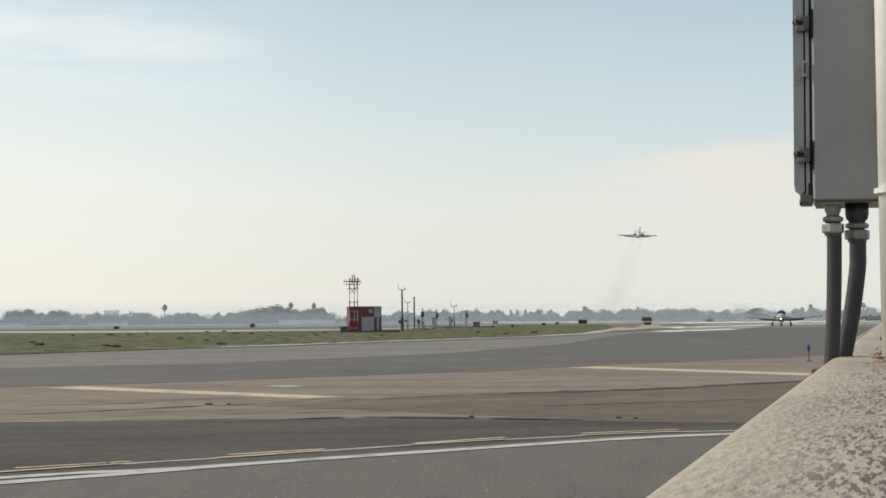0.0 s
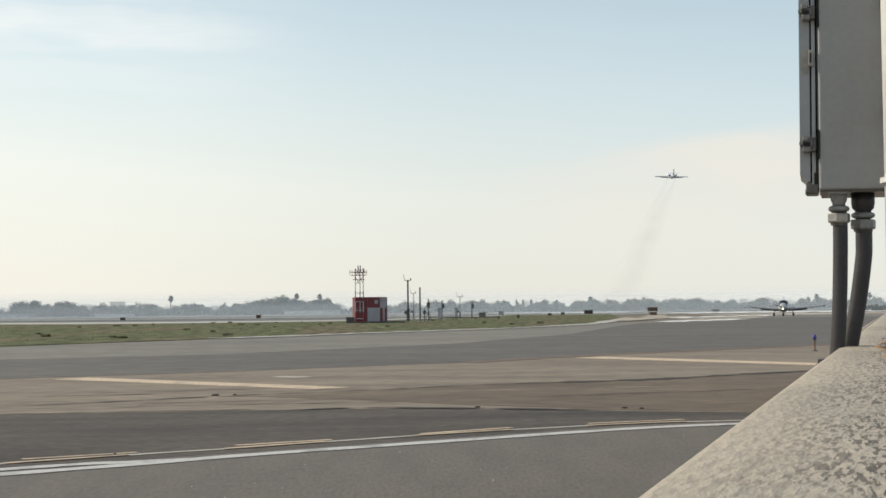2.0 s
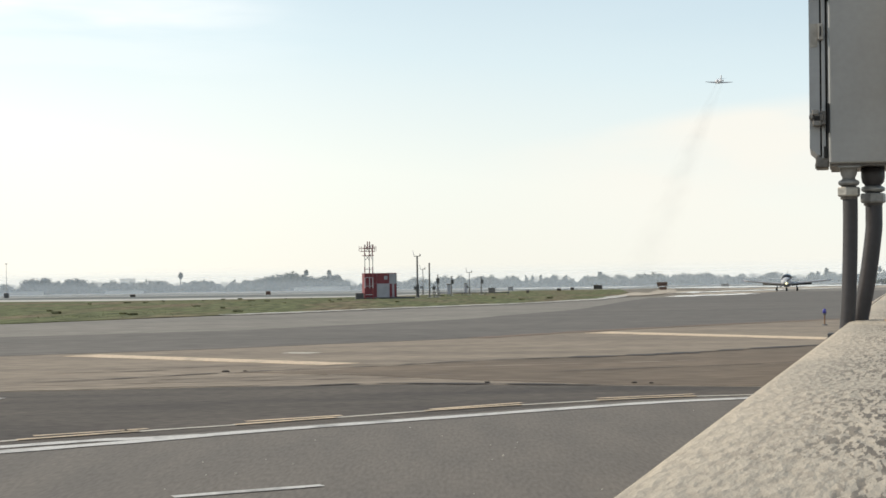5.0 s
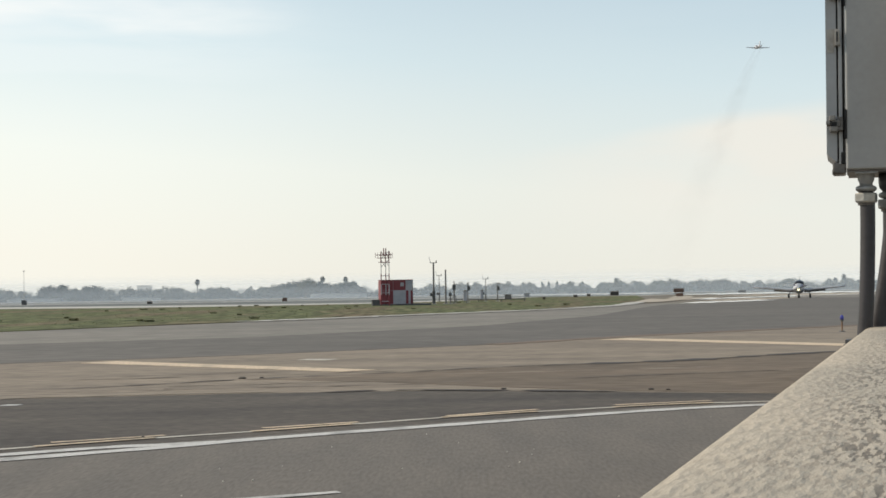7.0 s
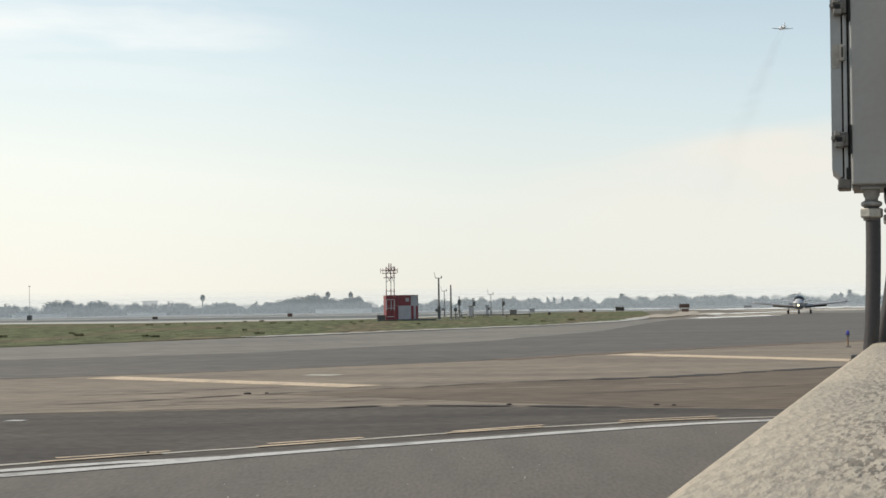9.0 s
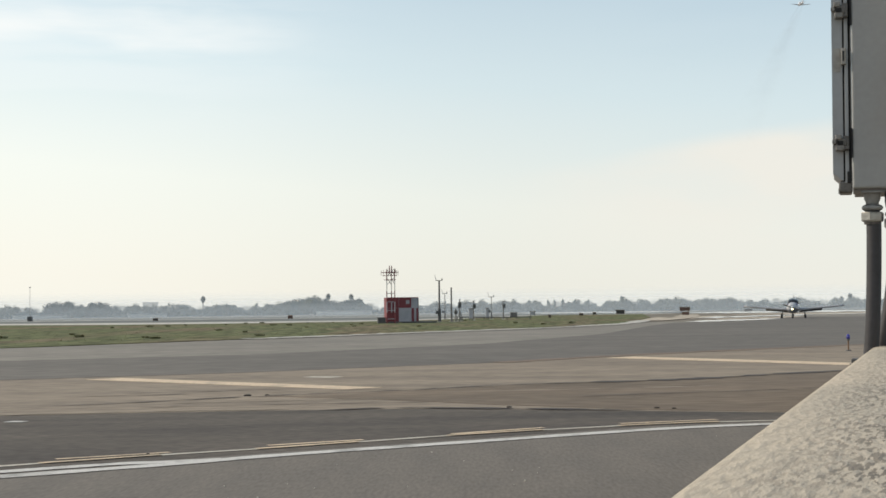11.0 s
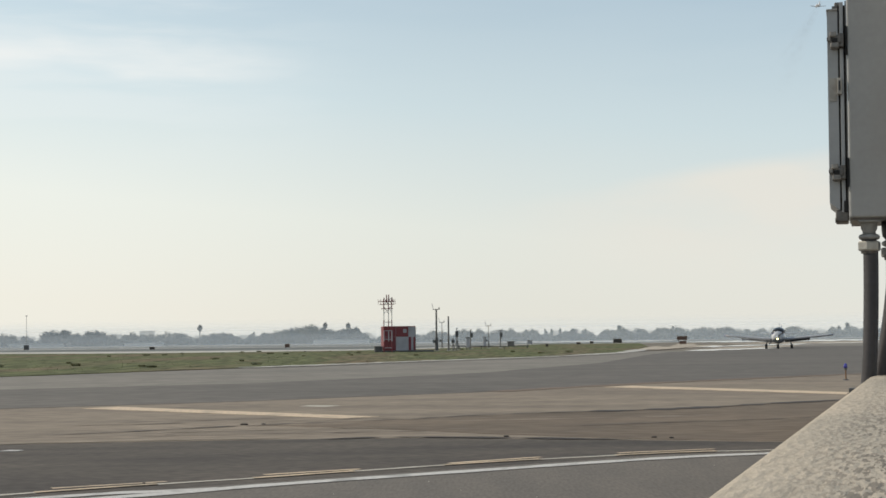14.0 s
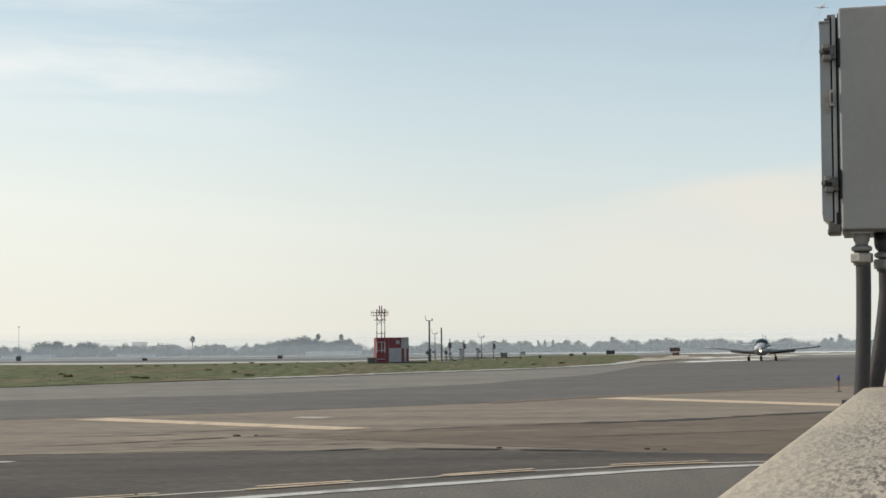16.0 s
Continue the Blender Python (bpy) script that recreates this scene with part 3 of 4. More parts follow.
# ---------------------------------------------------------------- concrete wall
def build_wall():
    """Low parapet with a rounded, worn left arris; it runs 16.8 degrees right of ahead."""
    bm = bmesh.new()
    ys = [-1.5 + 0.03 * i for i in range(0, 260)] + [6.3 + 0.6 * i for i in range(0, 30)]
    rows = []
    for y in ys:
        row = []
        for x, z in ((0.0, 0.0), (0.0, 1.0), (0.0, 1.128), (0.002, 1.138), (0.008, 1.1445), (0.018, 1.1475), (0.06, 1.148), (0.1, 1.148), (0.15, 1.148), (0.2, 1.148), (0.26, 1.148), (0.34, 1.148), (0.44, 1.14), (0.455, 1.12), (0.455, 0.0)):
            j = 0.004 * noise.noise((x * 9, y * 4, z * 5)) + 0.002 * noise.noise((x * 60, y * 25, z * 60))
            row.append(bm.verts.new((x + (j * 1.3 if z > 1.0 and x < 0.05 else 0), y, z + (j if z > 1.1 else 0))))
        rows.append(row)
    for p, q in zip(rows, rows[1:]):
        for i in range(len(p) - 1):
            bm.faces.new((p[i], p[i + 1], q[i + 1], q[i]))
    for row in (rows[0], rows[-1]):
        bm.faces.new(row)
    bmesh.ops.recalc_face_normals(bm, faces=bm.faces[:])
    ob = part("wall_1", bm, CONCRETE, None, "low weathered concrete parapet wall with worn edge", smooth=True)
    ob.matrix_world = pose(-0.1485, 0.02, 0, 0, 0, -16.7)
    tagged(ob, category="wall", kind="structure")


build_wall()
WALL = pose(-0.1485, 0.02, 0, 0, 0, -16.7)


# ---------------------------------------------------------------- electrical box on its post
S = 0.0013979  # metres per unit of the box drawing
BOX = pose(0.892, 3.580, 1.5265, 0, 0.6, -14.0)


def build_box():
    box = thing("electrical_enclosure", BOX, "grey painted steel electrical enclosure with clamped lid on a post", "electrical box")
    part("body", bar(0, 115 * S, 0, 0.23, 0, 384 * S, 0.006), STEEL, box, "grey painted steel box body")
    # dark steel colour here puts in the shade of the box's underside
    part("shaded_rim", bar(3 * S, 117 * S, 0.014, 0.226, -4 * S, 0.5 * S), CLAMP, box, "rim coloured dark for the underside's shade")
    # the lid is a shallow tray with its lower corner cut off at a slant
    tray = [[(x, y, z) for x, z in ((-32.5 * S, 28 * S), (-32.5 * S, 358 * S), (-30 * S, 360 * S), (-15 * S, 360 * S), (-15 * S, 15 * S), (-18 * S, 15 * S))] for y in (0.01, 0.22)]
    lid = part("lid", loft(tray), STEEL_LID, box, "grey steel lid with folded edges")
    part("lid_rim", bar(-33.5 * S, -15 * S, 0.004, 0.224, 360 * S, 362.5 * S, 0.001), STEEL, lid)
    part("lid_tab", bar(-24 * S, -18 * S, 0.01, 0.05, 362.5 * S, 368 * S, 0.001), CLAMP, lid)
    # first strip is the gasket, second stands in for a shaded gap
    for x0, x1 in ((-15, -11.8), (-5.6, -2.6)):
        part("gasket", bar(x0 * S, x1 * S, 0.02, 0.216, 12 * S, 370 * S), GASKET_GAP, box, "black strip, rubber gasket and shaded gap of the lid")
    part("flange", bar(-11.8 * S, -5.6 * S, 0.008, 0.224, 10 * S, 374 * S, 0.001), STEEL_LID, box)
    part("return_edge", bar(-2.6 * S, -0.4 * S, 0.012, 0.222, 6 * S, 376 * S), CLAMP, box)
    for z in (78, 306):
        c = part("clamp", bar(-25 * S, -9 * S, -0.012, 0.01, (z - 6) * S, (z + 8) * S, 0.003), CLAMP, box, "dark stainless screw clamp")
        part("upper_jaw", bar(-28 * S, -17 * S, -0.016, 0.008, (z + 5) * S, (z + 14) * S, 0.003), CLAMP_LIGHT, c)
        part("lower_jaw", bar(-27 * S, -13 * S, -0.016, 0.008, (z - 14) * S, (z - 5) * S, 0.003), CLAMP_LIGHT, c)
        part("clamp_screw", rod((-33 * S, -0.006, (z + 2) * S), (-24 * S, -0.006, (z + 2) * S), 3.2 * S, None, 10), CLAMP, c)
        part("screw_head", rod((-31 * S, -0.006, (z + 2) * S), (-27 * S, -0.006, (z + 2) * S), 6 * S, None, 6), CLAMP_LIGHT, c)
        # thin black bar put in as the shadow between the jaws
        part("jaw_shade", bar(-24 * S, -15 * S, -0.014, -0.011, (z - 4) * S, (z + 3) * S), GASKET_GAP, c)
        part("clamp_arm", bar(-15 * S, -5 * S, -0.008, 0.01, (z - 12) * S, (z + 12) * S, 0.002), CLAMP, c)
        # black bar stands in for the slot's dark inside, nothing is cut
        part("clamp_slot_dark", bar(-2.8 * S, 0.6 * S, -0.003, 0.008, (z - 25) * S, (z + 25) * S), GASKET_GAP, c)
    part("hasp", bar(-17 * S, -9 * S, -0.004, 0.012, 213 * S, 241 * S, 0.002), TAN, box, "pale hasp plate")
    # black bar laid on the hasp in place of a cut slot
    part("hasp_slot_dark", bar(-14.2 * S, -11.8 * S, -0.006, -0.003, 219 * S, 236 * S), GASKET_GAP, box)
    part("label_tape", bar(-30 * S, -18 * S, 0.0075, 0.02, 202 * S, 242 * S), TAN, box, "translucent strip of old tape")
    part("top_bracket", bar(-20 * S, -6 * S, 0.02, 0.09, 362 * S, 376 * S, 0.004), CLAMP, box)
    hinge = part("bottom_hinge", bar(-23 * S, -1 * S, 0.012, 0.09, -7 * S, 14 * S, 0.005), CLAMP, box, "dark steel hinge foot")
    part("hinge_knuckle", bar(-9 * S, -2 * S, 0.004, 0.02, 10 * S, 30 * S, 0.003), GASKET_GAP, hinge)
    part("hinge_pin", rod((-24 * S, 0.04, -2 * S), (-16 * S, 0.04, -2 * S), 4.5 * S), CLAMP, hinge)
    part("under_plate", bar(14 * S, 52 * S, 0.012, 0.1, -7 * S, -4 * S, 0.002), HUB, box, "zinc plate under the box")
    # two flexible conduits leave the underside, bend towards each other and go down outside the wall
    for x, big, path in ((32, 1.0, [(34, 0, -50), (34, 0, -90), (33, 0, -150), (31, 0, -210), (27, 0, -275), (22, 0, -310), (4, 0, -400), (-2, 0, -560), (-8, 0, -740), (-8, 0, -1060)]),
                         (73, 1.14, [(74, 0, -60), (74, 0, -90), (73, 0, -117), (64, 0, -187), (53, 0, -247), (45, 0, -285), (26, 0, -360), (8, 0, -470), (0, 0, -740), (-2, 0, -1060)])):
        y = 0.05 if x < 50 else 0.092
        con = thing("flexible_conduit", BOX, "dark grey flexible conduit with a zinc gland under the box", "conduit", "conduits under the box")
        part("tube", tube([(px * S, y, pz * S) for px, _, pz in curve_through(path, 6)], 12.6 * S * big, 14), CONDUIT, con, "dark grey plastic conduit", True)
        g = 10 if big > 1 else 0

        def turned(profile):
            """A turned piece about the gland's axis from radii and heights."""
            return loft([[(x * S + r * S * math.cos(k * math.pi / 12), y + r * S * math.sin(k * math.pi / 12), (h - g) * S) for k in range(24)] for r, h in profile])

        part("hub", turned(((20, -3 + g), (20, -10), (18.5, -19), (14, -24), (13, -28)) if big > 1 else ((15, -3), (14.5, -7), (13.6, -17), (11, -22), (11, -28))), CONDUIT if big > 1 else HUB, con, "dark plastic hub" if big > 1 else "grey hub", True)
        part("washer", turned([(r * big, h) for r, h in ((12, -26), (16.5, -28), (18, -31), (17, -34.5), (13, -37))]), HUB, con, "rounded sealing ring", True)
        part("neck", turned(((12.5, -36), (12.5, -40.5))), GASKET_GAP, con)
        hexes = [[(x * S + r * S * math.cos(k * math.pi / 3 + 0.3), y + r * S * math.sin(k * math.pi / 3 + 0.3), (h - g) * S) for k in range(6)] for r, h in ((18 * big, -39), (19.6 * big, -41), (19.6 * big, -53), (18 * big, -55.5))]
        part("gland_nut", loft(hexes), HUB if big > 1 else NUT, con, "zinc hexagonal nut")
        part("sleeve", turned(((14.5 * big, -55), (14 * big, -60))), CLAMP, con)
    post = thing("white_post", pose(1.055, 3.445, 1.146), "white painted steel post with a collar standing on the wall", "post")
    part("tube", rod((0, 0, 0), (0, 0, 1.6), 0.045, None, 28), POST, post, "", True)
    part("collar", rod((0, 0, 0.384), (0, 0, 0.396), 0.055, None, 28), POST, post)
    for z in (0.55, 0.8):
        part("strap", bar(-0.02, 0.02, 0.03, 0.12, z, z + 0.03), PLATE, post)


build_box()


def build_wall_clutter():
    p = thing("metal_plate", WALL @ pose(0.16, 6.5, 1.15), "grey galvanised base plate with bolts on the wall", "plate")
    part("plate", bar(-0.06, 0.14, -0.4, 0.4, -0.002, 0.014, 0.004), PLATE, p)
    part("bracket", bar(0.0, 0.1, -0.2, 0.2, 0.014, 0.034, 0.006), PLATE, p)
    for y in (-0.33, 0.33):
        part("bolt", rod((-0.02, y, 0.012), (-0.02, y, 0.036), 0.012, None, 8), PLATE, p)
    pipe = thing("rusty_pipe", WALL @ pose(-0.004, 9.0, 0.0), "bundle of rusty and pale pipes beside the wall", "pipe")
    for x, z, r, mt, note in ((-0.026, 1.118, 0.01, PIPE_PALE, "pale dusty pipe"), (-0.052, 1.1, 0.011, RUST, "rust-brown pipe"), (-0.08, 1.084, 0.011, PIPE_PALE, "pale dusty pipe")):
        bend = [(x, -2.9, z - 0.02), (x, -2.0, z - 0.004), (x, 0.4, z), (x, 3.0, z), (x + 0.01, 9.0, z)]
        part("tube", tube([tuple(p) for p in curve_through(bend, 6)], r, 10), mt, pipe, note, True)
    part("crossbar", bar(-0.095, -0.004, 1.46, 1.5, 1.055, 1.07), RUST, pipe)
    for y in (-1.0, 1.5, 5, 8.5):
        part("stand", rod((-0.052, y, 0.0), (-0.052, y, 1.092), 0.012, None, 10), RUST, pipe)
    c = thing("wall_bracket", WALL @ pose(0.0, 3.13, 1.136), "small dark steel bracket at the wall edge", "bracket")
    part("angle", bar(-0.009, 0.004, -0.02, 0.02, -0.018, 0.006, 0.002), DARKBOX, c)
    part("bolt", rod((-0.013, 0, -0.008), (-0.008, 0, -0.008), 0.004, None, 8), CLAMP, c)
    rng = random.Random(5)
    bm = bmesh.new()
    for _ in range(240):
        x, y = rng.uniform(0.1, 0.36), rng.gauss(3.7, 0.3)
        s, a = rng.uniform(0.004, 0.012), rng.uniform(0, 6)
        c = [(x + s * k * math.cos(a + q), y + s * k * 1.6 * math.sin(a + q), 1.152 + rng.uniform(0, 0.006)) for q, k in ((0, 1), (1.6, 0.5), (3.1, 1), (4.7, 0.5))]
        bm.faces.new([bm.verts.new(v) for v in c])
    ob = part("leaf_litter", bm, LEAF_DRY, None, "dry orange leaf litter on the wall top")
    ob.matrix_world = WALL
    tagged(ob, category="leaf litter", kind="stuff")


build_wall_clutter()


# ---------------------------------------------------------------- airfield things
def build_shelter():
    sh = thing("equipment_shelter", pose(-7.3, 140.5, 0.03, 0, 0, 9), "red and white chequered equipment shelter on the grass", "shelter")
    part("plinth", bar(-1.9, 3.2, -0.2, 2.8, -0.05, 0.14), DARKBOX, sh, "dark concrete plinth")
    part("core", bar(-1.47, 1.47, 0.03, 2.57, 0.14, 2.36), OFFWHITE, sh)
    part("roof", bar(-1.51, 1.52, -0.03, 2.62, 2.36, 2.42, 0.02), RED, sh, "red flat roof")
    # painted panels in a chequer of broad columns
    cols = [(-1.5, -0.345), (-0.345, 0.84), (0.84, 1.5)]
    for i, (x0, x1) in enumerate(cols):
        for j, (z0, z1) in enumerate(((0.14, 1.42), (1.42, 2.36))):
            red = (i == 0) or (i == 1 and j == 1)
            part("panel", bar(x0 + 0.01, x1 - 0.01, -0.01, 0.03, z0 + 0.01, z1 - 0.01), RED if red else OFFWHITE, sh, "red panel" if red else "faded white panel")
            if not red:
                for k in range(1, 4):
                    x = x0 + (x1 - x0) * k / 4
                    part("rib", bar(x - 0.02, x + 0.02, -0.03, -0.01, z0 + 0.05, z1 - 0.05), OFFWHITE, sh)
    for x0, x1 in ((0.85, 1.09), (1.3, 1.49)):
        part("red_stripe", bar(x0, x1, -0.045, -0.03, 0.16, 1.4), RED, sh, "narrow red stripe")
    part("corner_trim", bar(1.47, 1.53, -0.02, 0.05, 0.14, 2.36), DARKBOX, sh)
    part("door_frame", bar(-1.2, -0.5, -0.03, -0.012, 0.2, 1.38), RED, sh)
    part("vent", bar(0.34, 0.66, -0.04, -0.01, 1.8, 2.14), OFFWHITE, sh, "pale vent cover")
    for x0, x1 in ((1.47, 1.5), (-1.5, -1.47)):
        part("side_panel", bar(x0, x1, 0.05, 2.55, 0.16, 2.34), RED, sh)
    cab = thing("ground_cabinet", pose(-9.25, 140.3, 0.03, 0, 0, 9), "low dark green cabinet beside the shelter", "cabinet")
    part("body", bar(-0.36, 0.36, 0, 0.8, 0, 0.5, 0.03), DARKBOX, cab)
    part("cover", bar(-0.4, 0.4, -0.04, 0.84, 0.5, 0.56, 0.02), DARKBOX, cab)
    tw = thing("lattice_tower", pose(-8.33, 139.6, 0.03, 0, 0, 5), "red and white lattice antenna tower before the shelter", "tower")
    legs = [(-0.37, 0.0), (0.37, 0.0), (0.08, 0.62)]
    for x, y in legs:
        for k in range(5):
            part("leg", rod((x, y, k), (x, y, k + 1), 0.045, None, 8), RED if k % 2 == 0 else (POST if k > 2 else OFFWHITE), tw, "red leg section" if k % 2 == 0 else "white leg section")
    for k in range(6):
        z = 0.4 + 0.8 * k
        for (x0, y0), (x1, y1) in ((legs[0], legs[1]), (legs[1], legs[2]), (legs[2], legs[0])):
            part("brace", rod((x0, y0, z), (x1, y1, z + (0.7 if k > 3 else 0.0)), 0.028, None, 6), OFFWHITE, tw)
    part("platform", bar(-0.5, 0.5, -0.1, 0.75, 4.7, 4.76), RED, tw)
    for x, z in ((-0.9, 4.75), (-0.76, 4.45), (-0.62, 4.05)):
        part("antenna_arm", rod((x, 0, z), (-x * 0.8, 0, z), 0.03, None, 6), RED, tw)
    for x in (-0.88, -0.66, 0.55, 0.7):
        part("dipole", rod((x, 0, 4.45), (x, 0, 4.95), 0.022, None, 6), RED, tw)
    for x in (-0.1, 0.1, 0.42):
        part("lamp_head", rod((x, 0.1, 4.76), (x, 0.1, 5.38 if abs(x) < 0.2 else 5.1), 0.06, 0.045, 10), RED, tw, "red obstruction lamp")


build_shelter()


def build_masts():
    # polar place of the foot, height, thickness, extras
    rows = [(-1.56, 146, 4.1, 0.11, "wind"), (-1.1, 147, 3.4, 0.1, "plain"), (-0.78, 152, 2.3, 0.07, "sensor"), (-1.35, 190, 3.3, 0.055, "wind"),
            (-0.26, 166, 2.1, 0.07, "box"), (0.43, 178, 2.7, 0.05, "wind"), (0.88, 178, 2.1, 0.08, "box"), (-0.93, 148, 1.3, 0.06, "sensor")]
    for az, r, h, w, extra in rows:
        m = thing("instrument_mast", pose(*polar(az, r, 0.02), 0, 0, -az), {"wind": "slim dark weather mast with crossarm and cups", "plain": "plain dark wooden pole", "sensor": "short instrument stand in the grass", "box": "short post with a dark instrument box"}[extra], "mast", "weather masts on the grass")
        part("pole", rod((0, 0, 0), (0, 0, h), w, w * 0.75, 10), MAST, m)
        part("footing", bar(-0.25, 0.25, -0.25, 0.25, -0.02, 0.08), PALE, m)
        if extra == "wind":
            part("crossarm", bar(-0.32, 0.32, -0.03, 0.03, h - 0.06, h), MAST, m)
            part("vane", rod((-0.3, 0, h), (-0.42, 0, h + 0.55), 0.03, 0.02, 6), OFFWHITE, m)
            part("cups", rod((0.28, 0, h), (0.28, 0, h + 0.2), 0.07, 0.03, 8), MAST, m)
            part("junction_box", bar(-0.36, -0.12, -0.1, 0.1, 0.8, 1.1, 0.02), DARKBOX, m)
            part("sleeve", rod((0, 0, 0), (0, 0, h * 0.32), w * 1.5, None, 10), DARKBOX, m)
        elif extra == "sensor":
            part("sensor_head", bar(-0.16, 0.16, -0.1, 0.1, h * 0.6, h * 0.85, 0.03), DARKBOX, m)
            part("tripod_leg", rod((-0.35, 0, 0), (0, 0, h * 0.5), 0.03, None, 6), MAST, m)
            part("tripod_leg", rod((0.35, 0, 0), (0, 0, h * 0.5), 0.03, None, 6), MAST, m)
        elif extra == "box":
            part("instrument_box", bar(-0.05, 0.27, -0.15, 0.15, h * 0.62, h * 0.86, 0.03), DARKBOX, m)
            part("cap", bar(-0.1, 0.2, -0.12, 0.12, h, h + 0.08), MAST, m)
    for az, r, w, h, mt, label in ((-0.36, 158, 0.38, 1.25, OFFWHITE, "pale upright instrument cabinet in the grass"), (0.28, 182, 0.36, 1.3, OFFWHITE, "pale instrument screen on legs"), (1.28, 186, 0.85, 0.7, MAST, "grey rectangular equipment box on the grass"), (2.0, 232, 0.8, 0.7, OFFWHITE, "white equipment box far out on the field")):
        c = thing("field_cabinet", pose(*polar(az, r, 0.02), 0, 0, -az), label, "cabinet")
        part("body", bar(-w / 2, w / 2, -0.3, 0.3, 0.25, h, 0.04), mt, c)
        part("roof", bar(-w / 2 - 0.06, w / 2 + 0.06, -0.36, 0.36, h, h + 0.08, 0.02), MAST, c)
        for x in (-w / 2 + 0.06, w / 2 - 0.06):
            part("leg", bar(x - 0.04, x + 0.04, -0.2, 0.2, 0, 0.26), MAST, c)
    rail = thing("low_rail", pose(*polar(0.55, 168, 0.02), 0, 0, -10), "low dark pipe rail in the grass by the masts", "rail")
    part("bar", rod((-4.0, 0, 0.3), (4.2, 0, 0.3), 0.05, None, 8), DARKBOX, rail)
    for x in (-3.8, -1.2, 1.4, 4.0):
        part("foot", rod((x, 0, 0), (x, 0, 0.3), 0.05, None, 8), DARKBOX, rail)
    p = thing("light_pole", pose(*polar(-16.85, 292, 0.0)), "tall thin grey pole behind the runway", "pole")
    part("pole", rod((0, 0, 0), (0, 0, 6.3), 0.05, 0.03, 10), STEEL, p)
    part("cabinet", bar(-0.4, 0.4, -0.4, 0.4, 0, 0.9, 0.05), DARKBOX, p)
    part("head", bar(-0.15, 0.15, -0.15, 0.15, 6.3, 6.45), STEEL, p)


build_masts()


def build_signs():
    # azimuth, distance, width, height of the panel, height over ground, face
    rows = [(7.75, 236, 1.6, 0.62, 0.55, "red"), (5.33, 262, 1.5, 0.72, 0.1, "dark"), (-7.25, 245, 0.8, 0.55, 0.08, "red"), (-12.3, 236, 0.8, 0.4, 0.05, "dark"),
            (3.85, 236, 0.65, 0.38, 0.05, "dark"), (2.65, 190, 0.35, 0.35, 0.05, "dark"), (10.1, 330, 1.7, 0.5, 0.1, "dark"), (4.35, 252, 0.6, 0.38, 0.1, "dark")]
    for az, r, w, h, lift, face in rows:
        s = thing("taxiway_sign", pose(*polar(az, r, 0.02), 0, 0, -az), "low brown taxiway sign box with a %s face" % face, "sign", "taxiway signs")
        part("housing", bar(-w / 2, w / 2, 0, 0.22, lift, lift + h, 0.03), SIGN, s)
        part("face", bar(-w / 2 + 0.05, w / 2 - 0.05, -0.012, 0.0, lift + 0.06, lift + h - 0.06), SIGN_RED if face == "red" else SIGN_DARK, s)
        for x in (-w * 0.35, w * 0.35):
            part("leg", rod((x, 0.1, -0.02), (x, 0.1, lift + 0.02), 0.04, None, 8), SIGN, s)
    s = thing("taxiway_sign", pose(*polar(7.78, 214, 0.02), 0, 0, -7.7), "small brown sign box under a larger one", "sign", "taxiway signs")
    part("housing", bar(-0.5, 0.5, 0, 0.2, 0.06, 0.5, 0.03), SIGN, s)
    part("face", bar(-0.45, 0.45, -0.012, 0, 0.1, 0.45), SIGN_RED, s)
    l = thing("taxiway_light", pose(9.92, 40.7, 0.0), "blue taxiway edge light on an orange stake", "light")
    part("base", rod((0, 0, 0), (0, 0, 0.03), 0.09, 0.07, 14), DARKBOX, l)
    part("stake", rod((0, 0, 0.02), (0, 0, 0.3), 0.02, None, 10), ORANGE, l, "orange stake")
    part("fitting", rod((0, 0, 0.28), (0, 0, 0.33), 0.045, 0.04, 12), DARKBOX, l)
    part("dome", loft([[(r * math.cos(k * math.pi / 6), r * math.sin(k * math.pi / 6), z) for k in range(12)] for r, z in ((0.05, 0.33), (0.052, 0.38), (0.045, 0.43), (0.02, 0.455))]), BLUE, l, "deep blue glass dome", True)
    rng = random.Random(9)
    for x, y, s in ((-3.48, 22.24, 0.045), (-2.95, 13.2, 0.012), (-3.2, 22.3, 0.025), (5.9, 18.6, 0.03), (2.15, 18.5, 0.03), (2.35, 18.4, 0.022), (0.35, 19.0, 0.025)):
        bm = bmesh.new()
        bmesh.ops.create_icosphere(bm, subdivisions=2, radius=s)
        for v in bm.verts:
            v.co *= 1 + 0.5 * noise.noise(v.co * 9 + Vector((x, y, 0)))
            v.co.z = max(v.co.z * 0.45, -0.01)
            v.co.x *= 1.5
        ob = part("asphalt_lump", bm, TAR, None, "dark broken lump of asphalt on the pavement")
        ob.location = (x, y, 0.012)
        tagged(ob, category="debris", group="asphalt lumps")


build_signs()


def build_pebbles():
    """Small pale stones strewn over the apron."""
    rng = random.Random(31)
    bm = bmesh.new()
    for _ in range(48):
        x, y = rng.uniform(-4.0, 2.4), rng.uniform(6.5, 15)
        if y > 13.6 + 0.66 * x:
            continue
        s = rng.uniform(0.004, 0.009)
        v = bmesh.ops.create_icosphere(bm, subdivisions=1, radius=s)["verts"]
        for q in v:
            q.co *= rng.uniform(0.75, 1.2)
        bmesh.ops.translate(bm, vec=(x, y, s * 0.4), verts=v)
    tagged(part("pebbles", bm, PALE, None, "small pale stones strewn over the asphalt"), category="pebbles", kind="stuff")


build_pebbles()


